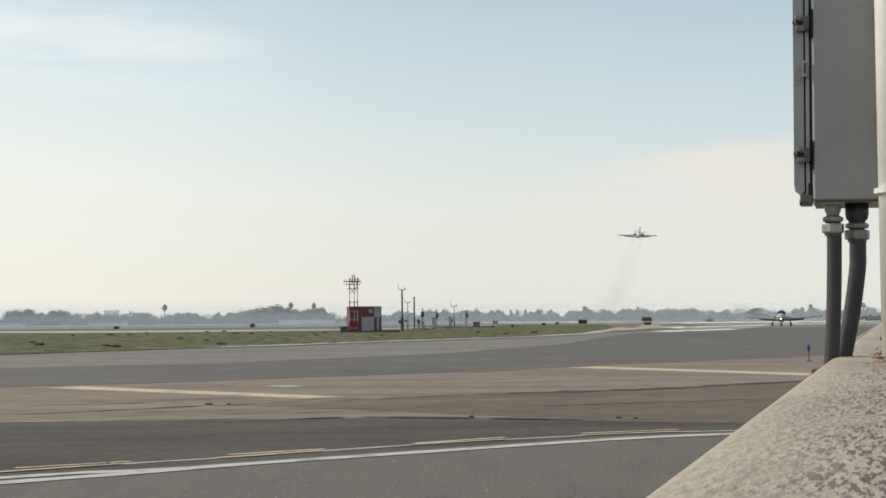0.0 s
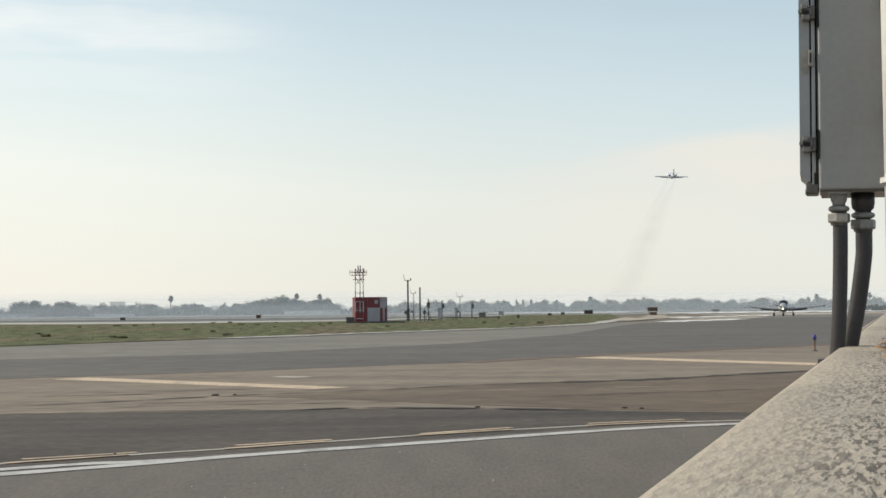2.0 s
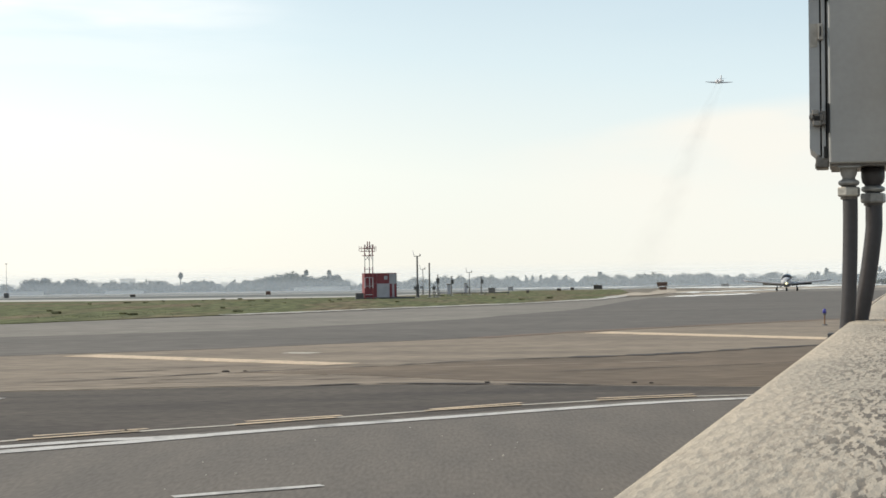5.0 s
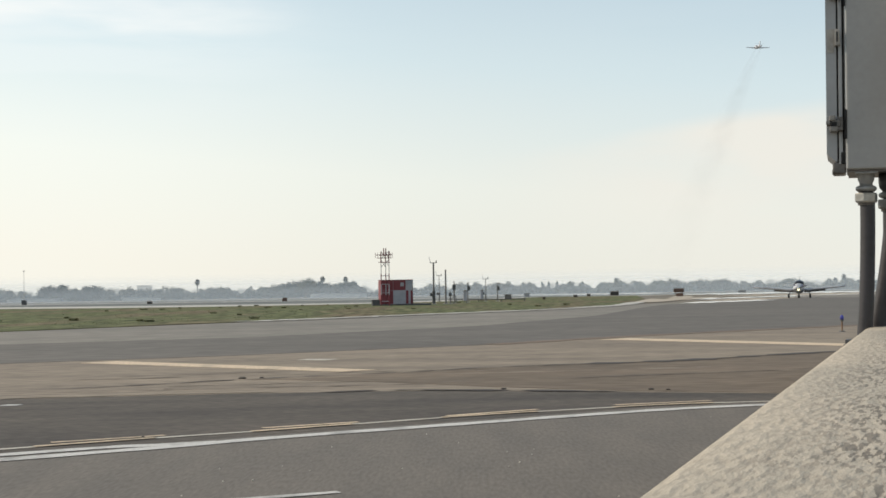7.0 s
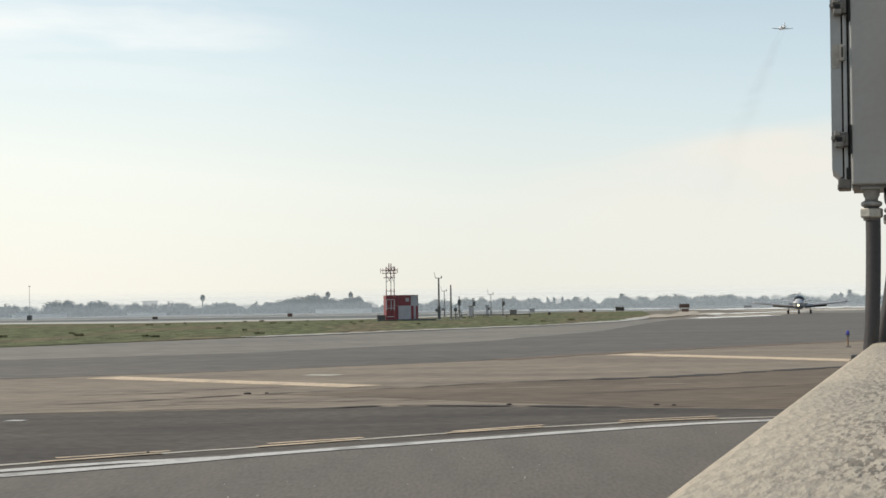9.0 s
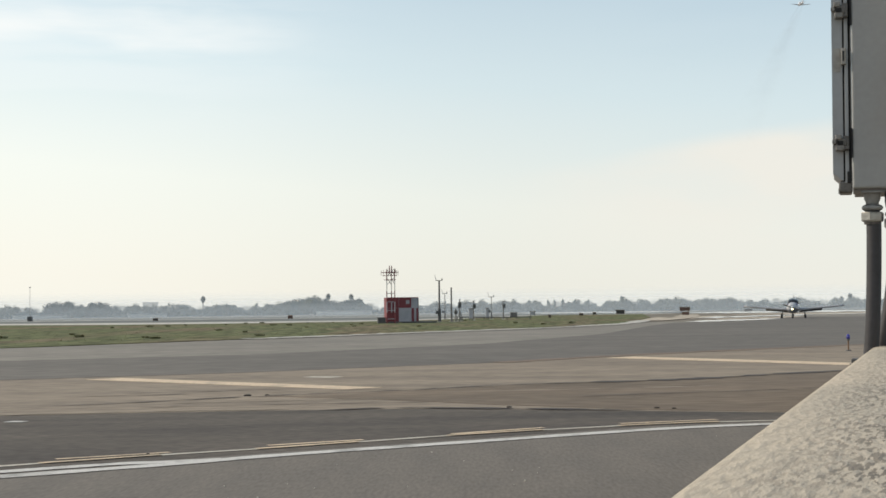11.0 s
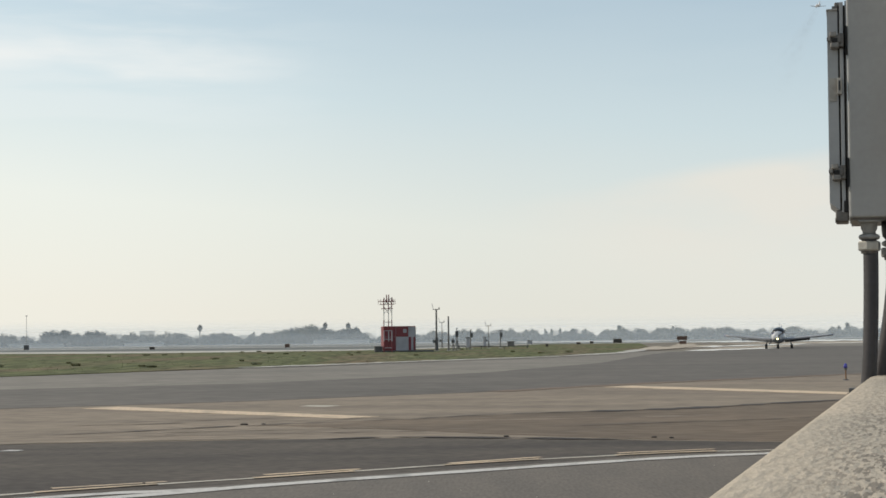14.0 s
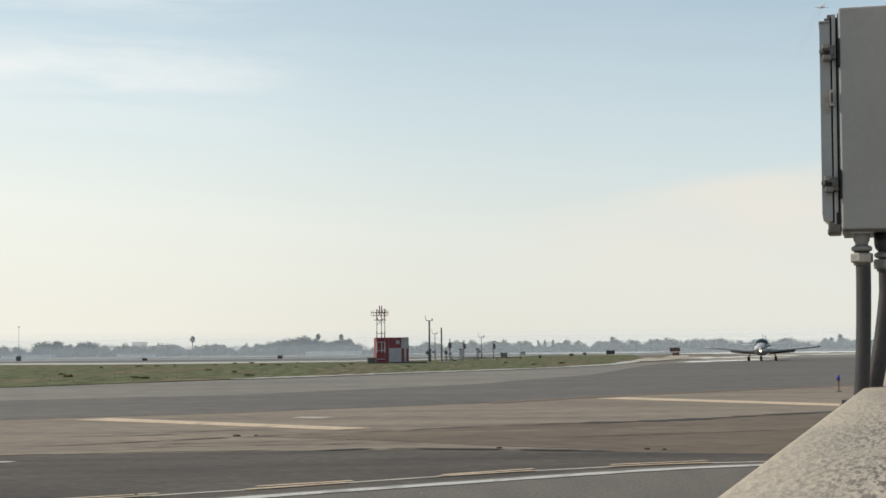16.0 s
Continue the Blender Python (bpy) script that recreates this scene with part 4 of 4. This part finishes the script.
# ---------------------------------------------------------------- grass and weeds
def in_outline(x, y, o):
    hit = False
    for (x0, y0), (x1, y1) in zip(o, o[1:] + o[:1]):
        if (y0 > y) != (y1 > y) and x < x0 + (y - y0) / (y1 - y0) * (x1 - x0):
            hit = not hit
    return hit


GRASS_AREA = [(-30, 40), (-17.2, 57), (-10.4, 69), (-3.4, 82.5), (4.1, 96), (7.4, 105), (10.7, 116.5), (14.3, 138), (19, 176), (-5, 182), (-14, 165), (-39, 161), (-56, 175)]


def build_grass():
    rng = np.random.default_rng(4)
    verts, faces = [], []
    while len(faces) < 12000:
        x, y = rng.uniform(-52, 19), rng.uniform(45, 190)
        if rng.random() > (60 / y) ** 1.2 or not in_outline(x, y, GRASS_AREA):
            continue
        tall = 0.01 + 0.014 * max(0, noise.noise((x * 0.25, y * 0.12, 0)) + 0.15)
        for _ in range(3):
            a, w, h = rng.uniform(0, 6.3), rng.uniform(0.02, 0.06), tall * rng.uniform(0.6, 1.5)
            dx, dy = math.cos(a) * w, math.sin(a) * w
            px, py = x + rng.normal(0, 0.1), y + rng.normal(0, 0.1)
            i = len(verts)
            verts += [(px - dx, py - dy, 0.03), (px + dx, py + dy, 0.03), (px + rng.normal(0, 0.05), py + rng.normal(0, 0.05), 0.03 + h)]
            faces.append((i, i + 1, i + 2))
    me = bpy.data.meshes.new("grass")
    me.from_pydata(verts, [], faces)
    me.materials.append(BLADE)
    tagged(new("grass", me), "short rough green grass blades", "grass", kind="stuff")
    # darker weed clumps
    r2 = random.Random(8)
    base = None
    spots = [(-15.5, 71), (-14.2, 90), (-17.5, 100), (-11.2, 76), (3, 128), (-21, 78)]
    while len(spots) < 34:
        x, y = r2.uniform(-34, 12), r2.uniform(62, 165)
        if in_outline(x, y, GRASS_AREA):
            spots.append((x, y))
    for x, y in spots:
        k = r2.uniform(0.5, 1.3)
        if base is None:
            bm = bmesh.new()
            for _ in range(60):
                a, d = r2.uniform(0, 6.3), r2.random() ** 0.5 * 0.17
                p = Vector((d * math.cos(a), d * math.sin(a), 0.0))
                h = 0.07 * (1 - d) * r2.uniform(0.5, 1.3) + 0.04
                s = r2.uniform(0.03, 0.07)
                b = r2.uniform(0, 3.1)
                u = Vector((math.cos(b), math.sin(b), 0)) * s
                lean = Vector((r2.gauss(0, 0.06), r2.gauss(0, 0.06), h))
                bm.faces.new([bm.verts.new(q) for q in (p - u, p + u, p + lean + u * 0.4, p + lean - u * 0.4)])
            base = part("weed_clump", bm, WEED, None, "dark brown-green weed clump in the grass")
            base.matrix_world = pose(x, y, 0.03)
            tagged(base, category="weeds", group="weed clumps")
        else:
            copy_thing(base, pose(x, y, 0.03, 0, 0, r2.uniform(0, 360)) @ Matrix.Diagonal((k, k, k, 1))).scale = (k, k, k)


build_grass()


# ---------------------------------------------------------------- far trees, palms and buildings
def crown_mesh(rng, w, h, lobes, count, spire=False):
    """Many small leaf tufts spread over the lobes of an uneven dome."""
    bm = bmesh.new()
    cs = []
    for i in range(lobes):
        a, d = rng.uniform(0, 6.3), rng.random() ** 0.5
        if spire:
            z = (0.1 + 0.9 * (i + 0.5) / lobes) * h
            cs.append((0.2 * w * d * math.cos(a), 0.2 * w * d * math.sin(a), z, (1.05 - z / h) * w * 0.34 + 0.15))
        else:
            r = rng.uniform(0.17, 0.28) * h
            z = h * (0.22 + 0.78 * math.sqrt(1 - 0.92 * d * d) * rng.uniform(0.45, 1.0)) - r
            cs.append((0.42 * w * d * math.cos(a), 0.42 * w * d * math.sin(a), z, r))
    for _ in range(count):
        cx, cy, cz, cr = rng.choice(cs)
        u = Vector((rng.gauss(0, 1), rng.gauss(0, 1), rng.gauss(0, 1))).normalized()
        p = Vector((cx, cy, cz)) + u * cr * rng.uniform(0.55, 1.12)
        s = rng.uniform(0.12, 0.34)
        t1 = u.orthogonal().normalized()
        t1.rotate(Matrix.Rotation(rng.uniform(0, 6.3), 3, u))
        t2 = u.cross(t1)
        k = u * s * 0.3
        bm.faces.new([bm.verts.new(q) for q in (p - t1 * s, p - t2 * s * 0.7 + k, p + t1 * s, p + t2 * s * 0.8 - k)])
    return bm


def build_tree(rng, w, h, leaf, spire=False):
    t = thing("tree", Matrix.Identity(4), "hazy dark green tree in the far treeline", "tree", "far treeline")
    bm = rod((0, 0, -0.3), (0, 0, h * 0.55), 0.03 * h, 0.015 * h, 7)
    for _ in range(4):
        a = rng.uniform(0, 6.3)
        rod((0, 0, h * rng.uniform(0.25, 0.4)), (0.3 * w * math.cos(a), 0.3 * w * math.sin(a), h * rng.uniform(0.55, 0.7)), 0.013 * h, 0.005 * h, 5, bm)
    part("trunk", bm, BARK, t)
    part("crown", crown_mesh(rng, w, h, 12 if spire else 20, 480 if spire else int(min(3200, 36 * w * h + 300)), spire), leaf, t)
    return t


def build_trees():
    rng = random.Random(21)
    sizes = ((8, 4.5), (10, 5.1), (11, 6.2), (7, 3.5), (5.5, 4.6), (13, 6.1), (12, 7.3), (11, 7.4), (9, 6.6), (7, 1.5))
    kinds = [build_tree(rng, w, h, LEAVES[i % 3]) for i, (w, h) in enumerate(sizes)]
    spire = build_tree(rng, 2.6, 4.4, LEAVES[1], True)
    used = set()

    def place(base, az, r):
        m = pose(*polar(az, r, -0.05), 0, 0, rng.uniform(0, 360))
        if base.name in used:
            copy_thing(base, m)
        else:
            base.matrix_world = m
            used.add(base.name)

    # broad single crowns that stand out, then lower ones that fill the line behind
    for az, k in ((-18.7, 2), (-17.6, 1), (-15.96, 8), (-15.5, 2), (-14.78, 5), (-14.3, 8), (-13.0, 1), (-11.7, 1), (-11.2, 0), (-10.1, 0), (-9.6, 4), (-8.0, 4), (-7.6, 1), (-7.25, 8), (-6.85, 6), (-6.45, 7), (-5.75, 8), (-5.1, 5), (-4.75, 2),
                  (-6.1, 8), (-5.4, 5), (-4.5, 0), (-0.5, 1), (0.1, 1), (0.7, 0), (1.26, 1), (2.1, 4), (3.6, 0), (5.5, 1), (6.15, 0), (6.9, 4), (7.44, 1), (8.6, 0), (9.4, 0), (10.3, 3), (11.8, 4), (12.0, 0), (13.4, 3), (14.6, 0), (17.5, 1), (19, 0)):
        place(kinds[k], az, rng.uniform(500, 550))
    for i in range(84):
        place(kinds[rng.choice((0, 0, 4, 1, 3))], -20.5 + 42 * (i + rng.uniform(0.1, 0.9)) / 84, rng.uniform(570, 680))
    # a paler wood farther off fills the gaps
    for i in range(60):
        place(kinds[rng.choice((2, 5, 1, 1))], -20 + 41 * (i + rng.uniform(0, 0.9)) / 60, rng.uniform(740, 860))
    for az in (15.75, 16.3, 16.8):
        place(kinds[9], az, 335)
    for az in (-8.55, 0.95, 1.9, 2.6, 2.85, 3.15, 3.6, 4.1, -9.6):
        place(spire, az, 560 + rng.uniform(-10, 30))
    # low scrub joining the trees
    bm = bmesh.new()
    for _ in range(9000):
        az, r = rng.uniform(-21, 22), rng.uniform(500, 560)
        hh = 1.7 + 1.3 * noise.noise((az * 0.9, 0, 3)) + 0.8 * noise.noise((az * 4, 0, 3))
        p = Vector(polar(az, r, rng.uniform(0, max(0.6, hh))))
        s = rng.uniform(0.3, 0.7)
        u = Vector((rng.gauss(0, 1), rng.gauss(0, 1), rng.gauss(0, 1))).normalized()
        t1 = u.orthogonal().normalized() * s
        t2 = u.cross(t1)
        bm.faces.new([bm.verts.new(q) for q in (p - t1, p - t2, p + t1, p + t2)])
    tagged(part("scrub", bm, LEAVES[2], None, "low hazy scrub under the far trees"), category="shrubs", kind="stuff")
    # palms
    for az, h, r in ((-10.53, 6.1, 560), (-5.8, 6.6, 560), (-4.93, 6.3, 560), (15.7, 4.9, 600), (13.5, 3.3, 590), (13.8, 4.6, 600), (5.4, 4.6, 600)):
        p = thing("palm_tree", pose(*polar(az, r, -0.05)), "tall slim fan palm above the far trees", "palm tree", "far palms")
        part("trunk", rod((0, 0, -0.2), (0, 0, h), 0.22, 0.16, 8), BARK, p)
        bm = bmesh.new()
        for _ in range(90):
            u = Vector((rng.gauss(0, 1), rng.gauss(0, 1), rng.gauss(-0.1, 1.0))).normalized()
            q = Vector((0, 0, h))
            tip = q + Vector((u.x * 1.1, u.y * 1.1, u.z * 1.45))
            sd = u.orthogonal().normalized() * 0.16
            bm.faces.new([bm.verts.new(v) for v in (q, q.lerp(tip, 0.6) - sd, tip, q.lerp(tip, 0.6) + sd)])
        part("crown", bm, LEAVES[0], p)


build_trees()


def build_far_buildings():
    for az, r, w, h, storeys in ((-12.48, 1500, 15, 11.5, 4), (-13.6, 1500, 24, 7.5, 2), (-14.4, 1500, 20, 7.0, 2), (-17.3, 1450, 30, 7, 2)):
        b = thing("apartment_building", pose(*polar(az, r), 0, 0, -az), "pale flat-roofed building lost in haze", "building", "far buildings")
        part("wall", bar(-w / 2, w / 2, 0, 12, 0, h), FARWALL, b)
        part("roof", bar(-w / 2 - 0.3, w / 2 + 0.3, -0.3, 12.3, h, h + 0.5), SHED, b)
        n = int(w / 3)
        for s in range(storeys):
            for k in range(n):
                x = -w / 2 + (k + 0.5) * w / n
                z = h * (s + 0.3) / storeys
                part("window", bar(x - 0.7, x + 0.7, -0.1, 0.05, z, z + 1.4), FARGLASS, b)
    # long low sheds beyond the runway
    for az, r, w, h in ((-16.5, 470, 16, 0.9), (-12.6, 480, 12, 0.8), (-5.2, 480, 18, 1.1)):
        b = thing("long_shed", pose(*polar(az, r), 0, 0, -az), "long low pale shed beyond the runway", "shed", "far sheds")
        part("wall", bar(-w / 2, w / 2, 0, 5, 0, h), FARWALL, b)
        part("roof", bar(-w / 2 - 0.3, w / 2 + 0.3, -0.4, 5.4, h, h + 0.25), SHED, b)


build_far_buildings()


# ---------------------------------------------------------------- light aircraft
def wing_mesh(x0, x1, y0, y1, c0, c1, z0, z1, thick0, thick1, n=8):
    """A tapered wing panel from root to tip with a rounded section; y is the leading edge."""
    rings = []
    for k in range(n + 1):
        s = k / n
        x, y, c, z, th = (a + (b - a) * s for a, b in ((x0, x1), (y0, y1), (c0, c1), (z0, z1), (thick0, thick1)))
        rings.append([(x, y - c * u, z + th * v) for u, v in ((0, 0), (0.03, 0.35), (0.12, 0.6), (0.3, 0.7), (0.6, 0.45), (1, 0.02), (0.6, -0.25), (0.3, -0.4), (0.1, -0.35))])
    return loft(rings)


def build_plane():
    pl = thing("light_aircraft", Matrix.Identity(4), "small white low-wing propeller aircraft taxiing with its light on", "aircraft")
    zc = 1.02
    fus = [ring(y, 0, z, rx, rz) for y, z, rx, rz in ((2.55, zc, 0.3, 0.3), (2.4, zc, 0.46, 0.44), (1.6, zc, 0.58, 0.52), (0.8, zc, 0.63, 0.56), (-0.6, zc, 0.6, 0.56), (-2.2, zc + 0.1, 0.38, 0.42), (-4.3, zc + 0.25, 0.16, 0.22), (-5.0, zc + 0.3, 0.06, 0.12))]
    part("fuselage", loft(fus), COWL, pl, "white and grey fuselage", True)
    part("canopy", loft([ring(y, 0, z, rx, rz) for y, z, rx, rz in ((1.3, zc + 0.42, 0.34, 0.1), (0.75, zc + 0.5, 0.53, 0.3), (0.0, zc + 0.52, 0.58, 0.38), (-0.9, zc + 0.5, 0.5, 0.33), (-1.7, zc + 0.4, 0.25, 0.12))]), CANOPY, pl, "dark tinted canopy", True)
    part("lower_cowl", loft([ring(y, 0, z, rx, rz) for y, z, rx, rz in ((2.57, zc - 0.2, 0.22, 0.14), (2.42, zc - 0.2, 0.42, 0.27), (1.6, zc - 0.2, 0.55, 0.36), (0.9, zc - 0.2, 0.55, 0.37), (0.2, zc - 0.15, 0.3, 0.2))]), SKIN_GREY, pl, "grey lower cowling", True)
    part("spinner", rod((0, 2.5, zc), (0, 2.9, zc), 0.14, 0.03, 14), SKIN, pl)
    part("cowl_stripe", bar(-0.5, 0.5, 2.0, 2.3, zc + 0.26, zc + 0.37), STRIPE, pl, "dark blue stripe")
    for s in (-1, 1):
        part("wing", wing_mesh(0.45 * s, 4.7 * s, 0.95, 0.7, 1.75, 1.15, 0.78, 1.17, 0.27, 0.15), WING, pl, "white wing with dihedral", True)
        part("flap", loft([[(x, -0.72, z), (x, -1.15, z - 0.2), (x, -1.17, z - 0.17), (x, -0.72, z + 0.06)] for x, z in ((0.5 * s, 0.75), (2.7 * s, 0.93))]), WING_DARK, pl)
        part("wing_tip", wing_mesh(4.7 * s, 4.82 * s, 0.7, 0.5, 1.15, 0.7, 1.17, 1.2, 0.15, 0.04, 2), STRIPE, pl)
        part("tailplane", wing_mesh(0.1 * s, 1.9 * s, -4.1, -4.35, 0.9, 0.6, zc + 0.32, zc + 0.38, 0.07, 0.04), SKIN, pl, "", True)
        part("main_gear_leg", rod((1.12 * s, 0.1, 0.2), (1.0 * s, 0.1, 0.8), 0.05, None, 8), SKIN_GREY, pl)
    part("fin", loft([[(0.05, -3.9, zc + 0.3), (0.05, -5.1, zc + 0.3), (-0.05, -5.1, zc + 0.3), (-0.05, -3.9, zc + 0.3)], [(0.03, -4.7, zc + 1.15), (0.03, -5.25, zc + 1.15), (-0.03, -5.25, zc + 1.15), (-0.03, -4.7, zc + 1.15)]]), SKIN, pl, "white tail fin")
    part("nose_gear_leg", rod((0, 1.75, 0.2), (0, 1.85, 0.8), 0.045, None, 8), SKIN_GREY, pl)
    part("antenna", rod((0, -0.9, zc + 0.7), (0, -1.0, zc + 1.25), 0.02, None, 6), MAST, pl)
    part("landing_light", rod((0.0, 2.5, zc - 0.14), (0.0, 2.62, zc - 0.14), 0.1, None, 16), LAMP, pl, "bright landing light")
    wheels = []
    for x, y in ((-1.12, 0.1), (1.12, 0.1), (0.0, 1.75)):
        wh = part("wheel", rod((-0.1, 0, 0), (0.1, 0, 0), 0.2, None, 18), RUBBER, pl, "black tyre")
        part("hub", rod((-0.11, 0, 0), (0.11, 0, 0), 0.08, None, 10), SKIN_GREY, wh)
        wh.location = (x, y, 0.2)
        wheels.append((wh, x, y))
    bm = bmesh.new()
    for s in (-1, 1):
        bar(min(0.1 * s, 0.92 * s), max(0.1 * s, 0.92 * s), -0.015, 0.015, -0.06, 0.06, 0, bm)
    prop = part("propeller", bm, MAST, pl, "dark two-blade propeller")
    return pl, wheels, prop


PLANE, WHEELS, PROP = build_plane()


# ---------------------------------------------------------------- jet and its smoke
def build_jet():
    j = thing("business_jet", Matrix.Identity(4), "white twin-engine jet climbing away with faint smoke", "aircraft")
    part("fuselage", loft([ring(y, 0, z, r, r) for y, z, r in ((7.2, 0, 0.1), (6.4, 0, 0.5), (4.8, 0.05, 0.95), (1, 0.1, 1.02), (-3, 0.1, 1.0), (-6, 0.3, 0.6), (-7.6, 0.45, 0.15))]), JET_WHITE, j, "white fuselage", True)
    part("windscreen", bar(-0.5, 0.5, 5.1, 5.5, 0.6, 0.82, 0.05), CANOPY, j)
    for s in (-1, 1):
        part("wing", wing_mesh(0.6 * s, 6.0 * s, 1.8, -1.2, 3.4, 1.2, -0.5, -0.2, 0.6, 0.2), JET_GREY, j, "grey swept wing", True)
        part("flap", loft([[(x, y, z), (x, y - 0.9, z - 0.22), (x, y - 0.92, z - 0.16), (x, y, z + 0.1)] for x, y, z in ((0.7 * s, -1.2, -0.5), (3.9 * s, -1.6, -0.32))]), JET_GREY, j, "lowered flap")
        en = part("engine", loft([ring(y, 1.25 * s, 0.55, r, r) for y, r in ((-2.2, 0.34), (-3.2, 0.4), (-4.4, 0.38), (-5.2, 0.28))]), JET_WHITE, j, "white engine nacelle", True)
        part("exhaust", rod((1.25 * s, -5.24, 0.55), (1.25 * s, -5.1, 0.55), 0.17, None, 14), MAST, en)
        part("pylon", bar(min(0.6 * s, 1.0 * s), max(0.6 * s, 1.0 * s), -4.4, -2.9, 0.42, 0.6), JET_WHITE, j)
        part("tailplane", wing_mesh(0.05 * s, 2.2 * s, -6.6, -7.5, 1.4, 0.8, 1.35, 1.4, 0.12, 0.06), JET_WHITE, j, "", True)
    part("fin", loft([[(0.22, -4.8, 0.5), (0.22, -7.4, 0.5), (-0.22, -7.4, 0.5), (-0.22, -4.8, 0.5)], [(0.13, -6.7, 2.9), (0.13, -8.1, 2.9), (-0.13, -8.1, 2.9), (-0.13, -6.7, 2.9)]]), JET_WHITE, j, "white swept fin")
    return j


JET = build_jet()
SMOKE_LONG = 4.0  # seconds of flight that set the trail's direction
TRAIL, SPREAD = 400.0, 0.021  # length of a trail, and how it widens


def smoke_material():
    """Thin brown smoke: dense along the axis (local y), thinning outwards, with distance and in drifts."""
    m = veil("exhaust smoke", (0.34, 0.29, 0.24), 0.05, 0.05, 1.0)
    t = m.node_tree
    n = t.nodes
    rg, sep = [q for q in n if q.type == "MAP_RANGE"][0], [q for q in n if q.type == "SEPXYZ"][0]
    co = [q for q in n if q.type == "TEX_COORD"][0]
    mix = [q for q in n if q.type == "MIX_SHADER" and q.inputs[1].links[0].from_node.type == "BSDF_TRANSPARENT"][0]

    def maths(op, a, b):
        k = n.new("ShaderNodeMath")
        k.operation = op
        for i, v in enumerate((a, b)):
            if isinstance(v, (int, float)):
                k.inputs[i].default_value = v
            else:
                wire(t, v, k.inputs[i])
        return k.outputs[0]

    wire(t, sep.outputs[1], rg.inputs[0])
    for i, v in enumerate((-TRAIL, -4.0, 0.0, 0.045)):
        rg.inputs[i + 1].default_value = v
    rg.interpolation_type = "LINEAR"
    nz, mp = n.new("ShaderNodeTexNoise"), n.new("ShaderNodeMapping")
    mp.inputs["Scale"].default_value = (0.25, 0.05, 0.25)
    wire(t, co.outputs["Object"], mp.inputs[0])
    wire(t, mp.outputs[0], nz.inputs["Vector"])
    nz.inputs["Scale"].default_value, nz.inputs["Detail"].default_value = 1.0, 4
    radius = maths("SUBTRACT", 0.5, maths("MULTIPLY", sep.outputs[1], SPREAD))
    u = maths("DIVIDE", sep.outputs[0], radius)
    u = maths("ADD", u, maths("MULTIPLY", maths("SUBTRACT", nz.outputs[0], 0.5), 0.7))
    core = maths("MAXIMUM", maths("SUBTRACT", 1.0, maths("MULTIPLY", maths("MULTIPLY", u, u), 1.5)), 0.0)
    drifts = maths("MAXIMUM", maths("MULTIPLY", maths("SUBTRACT", nz.outputs[0], 0.2), 3.0), 0.0)
    wire(t, maths("MULTIPLY", maths("MULTIPLY", core, drifts), rg.outputs[0]), mix.inputs[0])
    return m


def build_smoke():
    """One long faint trail behind each engine, widening with distance."""
    out = []
    mt = smoke_material()
    for s in (-1, 1):
        rings = []
        for i in range(40):
            y = -TRAIL * i / 39
            r = 0.5 - y * SPREAD
            rings.append([(r * math.cos(a), y, r * math.sin(a)) for a in (2 * math.pi * h / 24 for h in range(24))])
        ob = part("exhaust_smoke", loft(rings, None, False), mt, None, "faint brownish exhaust smoke behind the jet", True)
        out.append((tagged(ob, category="smoke", group="exhaust trails"), s))
    return out


SMOKE = build_smoke()


# ---------------------------------------------------------------- what moves
JET_T = [0, 2, 4, 6.5, 9, 12, 14.5, 16]
JET_AZ = np.polyfit(JET_T, [7.42, 8.53, 9.51, 10.65, 11.6, 12.55, 13.14, 13.48], 4)
JET_EL = np.polyfit(JET_T, [3.13, 4.94, 6.69, 8.57, 10.2, 11.5, 12.25, 12.48], 4)


def jet_place(t):
    u = max(t, 0.0)
    az, el = np.polyval(JET_AZ, u), np.polyval(JET_EL, u)
    if t < 0:
        az, el = az + 0.56 * t, el + 0.9 * t
    d = 460 + 40 * t + 0.9 * t * abs(t)
    return Vector(EYE) + d * Vector((math.sin(radians(az)) * math.cos(radians(el)), math.cos(radians(az)) * math.cos(radians(el)), math.sin(radians(el))))


def motions():
    steps = [i * 0.8 for i in range(21)]
    walk(JET, [(t, pose(*jet_place(t), 8.0, 1.5, -1.0)) for t in steps])
    for ob, s in SMOKE:
        rows = []
        for t in steps:
            p0 = jet_place(t)
            d = p0 - jet_place(t - SMOKE_LONG) - Vector((0.95 * SMOKE_LONG, 0, -1.5))  # the wind carries it off
            h = math.degrees(math.atan2(-d.x, d.y)) - s * 0.1
            side = 1.3 * s
            rows.append((t, pose(p0.x + side, p0.y - 5.0, p0.z - 0.2, math.degrees(math.atan2(d.z, math.hypot(d.x, d.y))), 0, h)))
        walk(ob, rows)
    # the aircraft rolls straight towards the camera
    start, end = Vector((41.6, 184.0, 0.003)), Vector((24.72, 127.46, 0.003))
    along = [(0, 0.0), (2, 0.113), (4, 0.224), (6, 0.338), (8, 0.457), (10, 0.583), (12, 0.716), (14, 0.856), (16, 1.0)]
    walk(PLANE, [(t, pose(*start.lerp(end, s), 0, 0, 165.8)) for t, s in along])
    for wh, x, y in WHEELS:
        walk(wh, [(i * 0.1, pose(x, y, 0.2, -85 * i, 0, 0)) for i in range(161)])
    walk(PROP, [(i * 0.1, pose(0, 2.66, 1.02, 0, 80 * i, 0)) for i in range(161)])


motions()
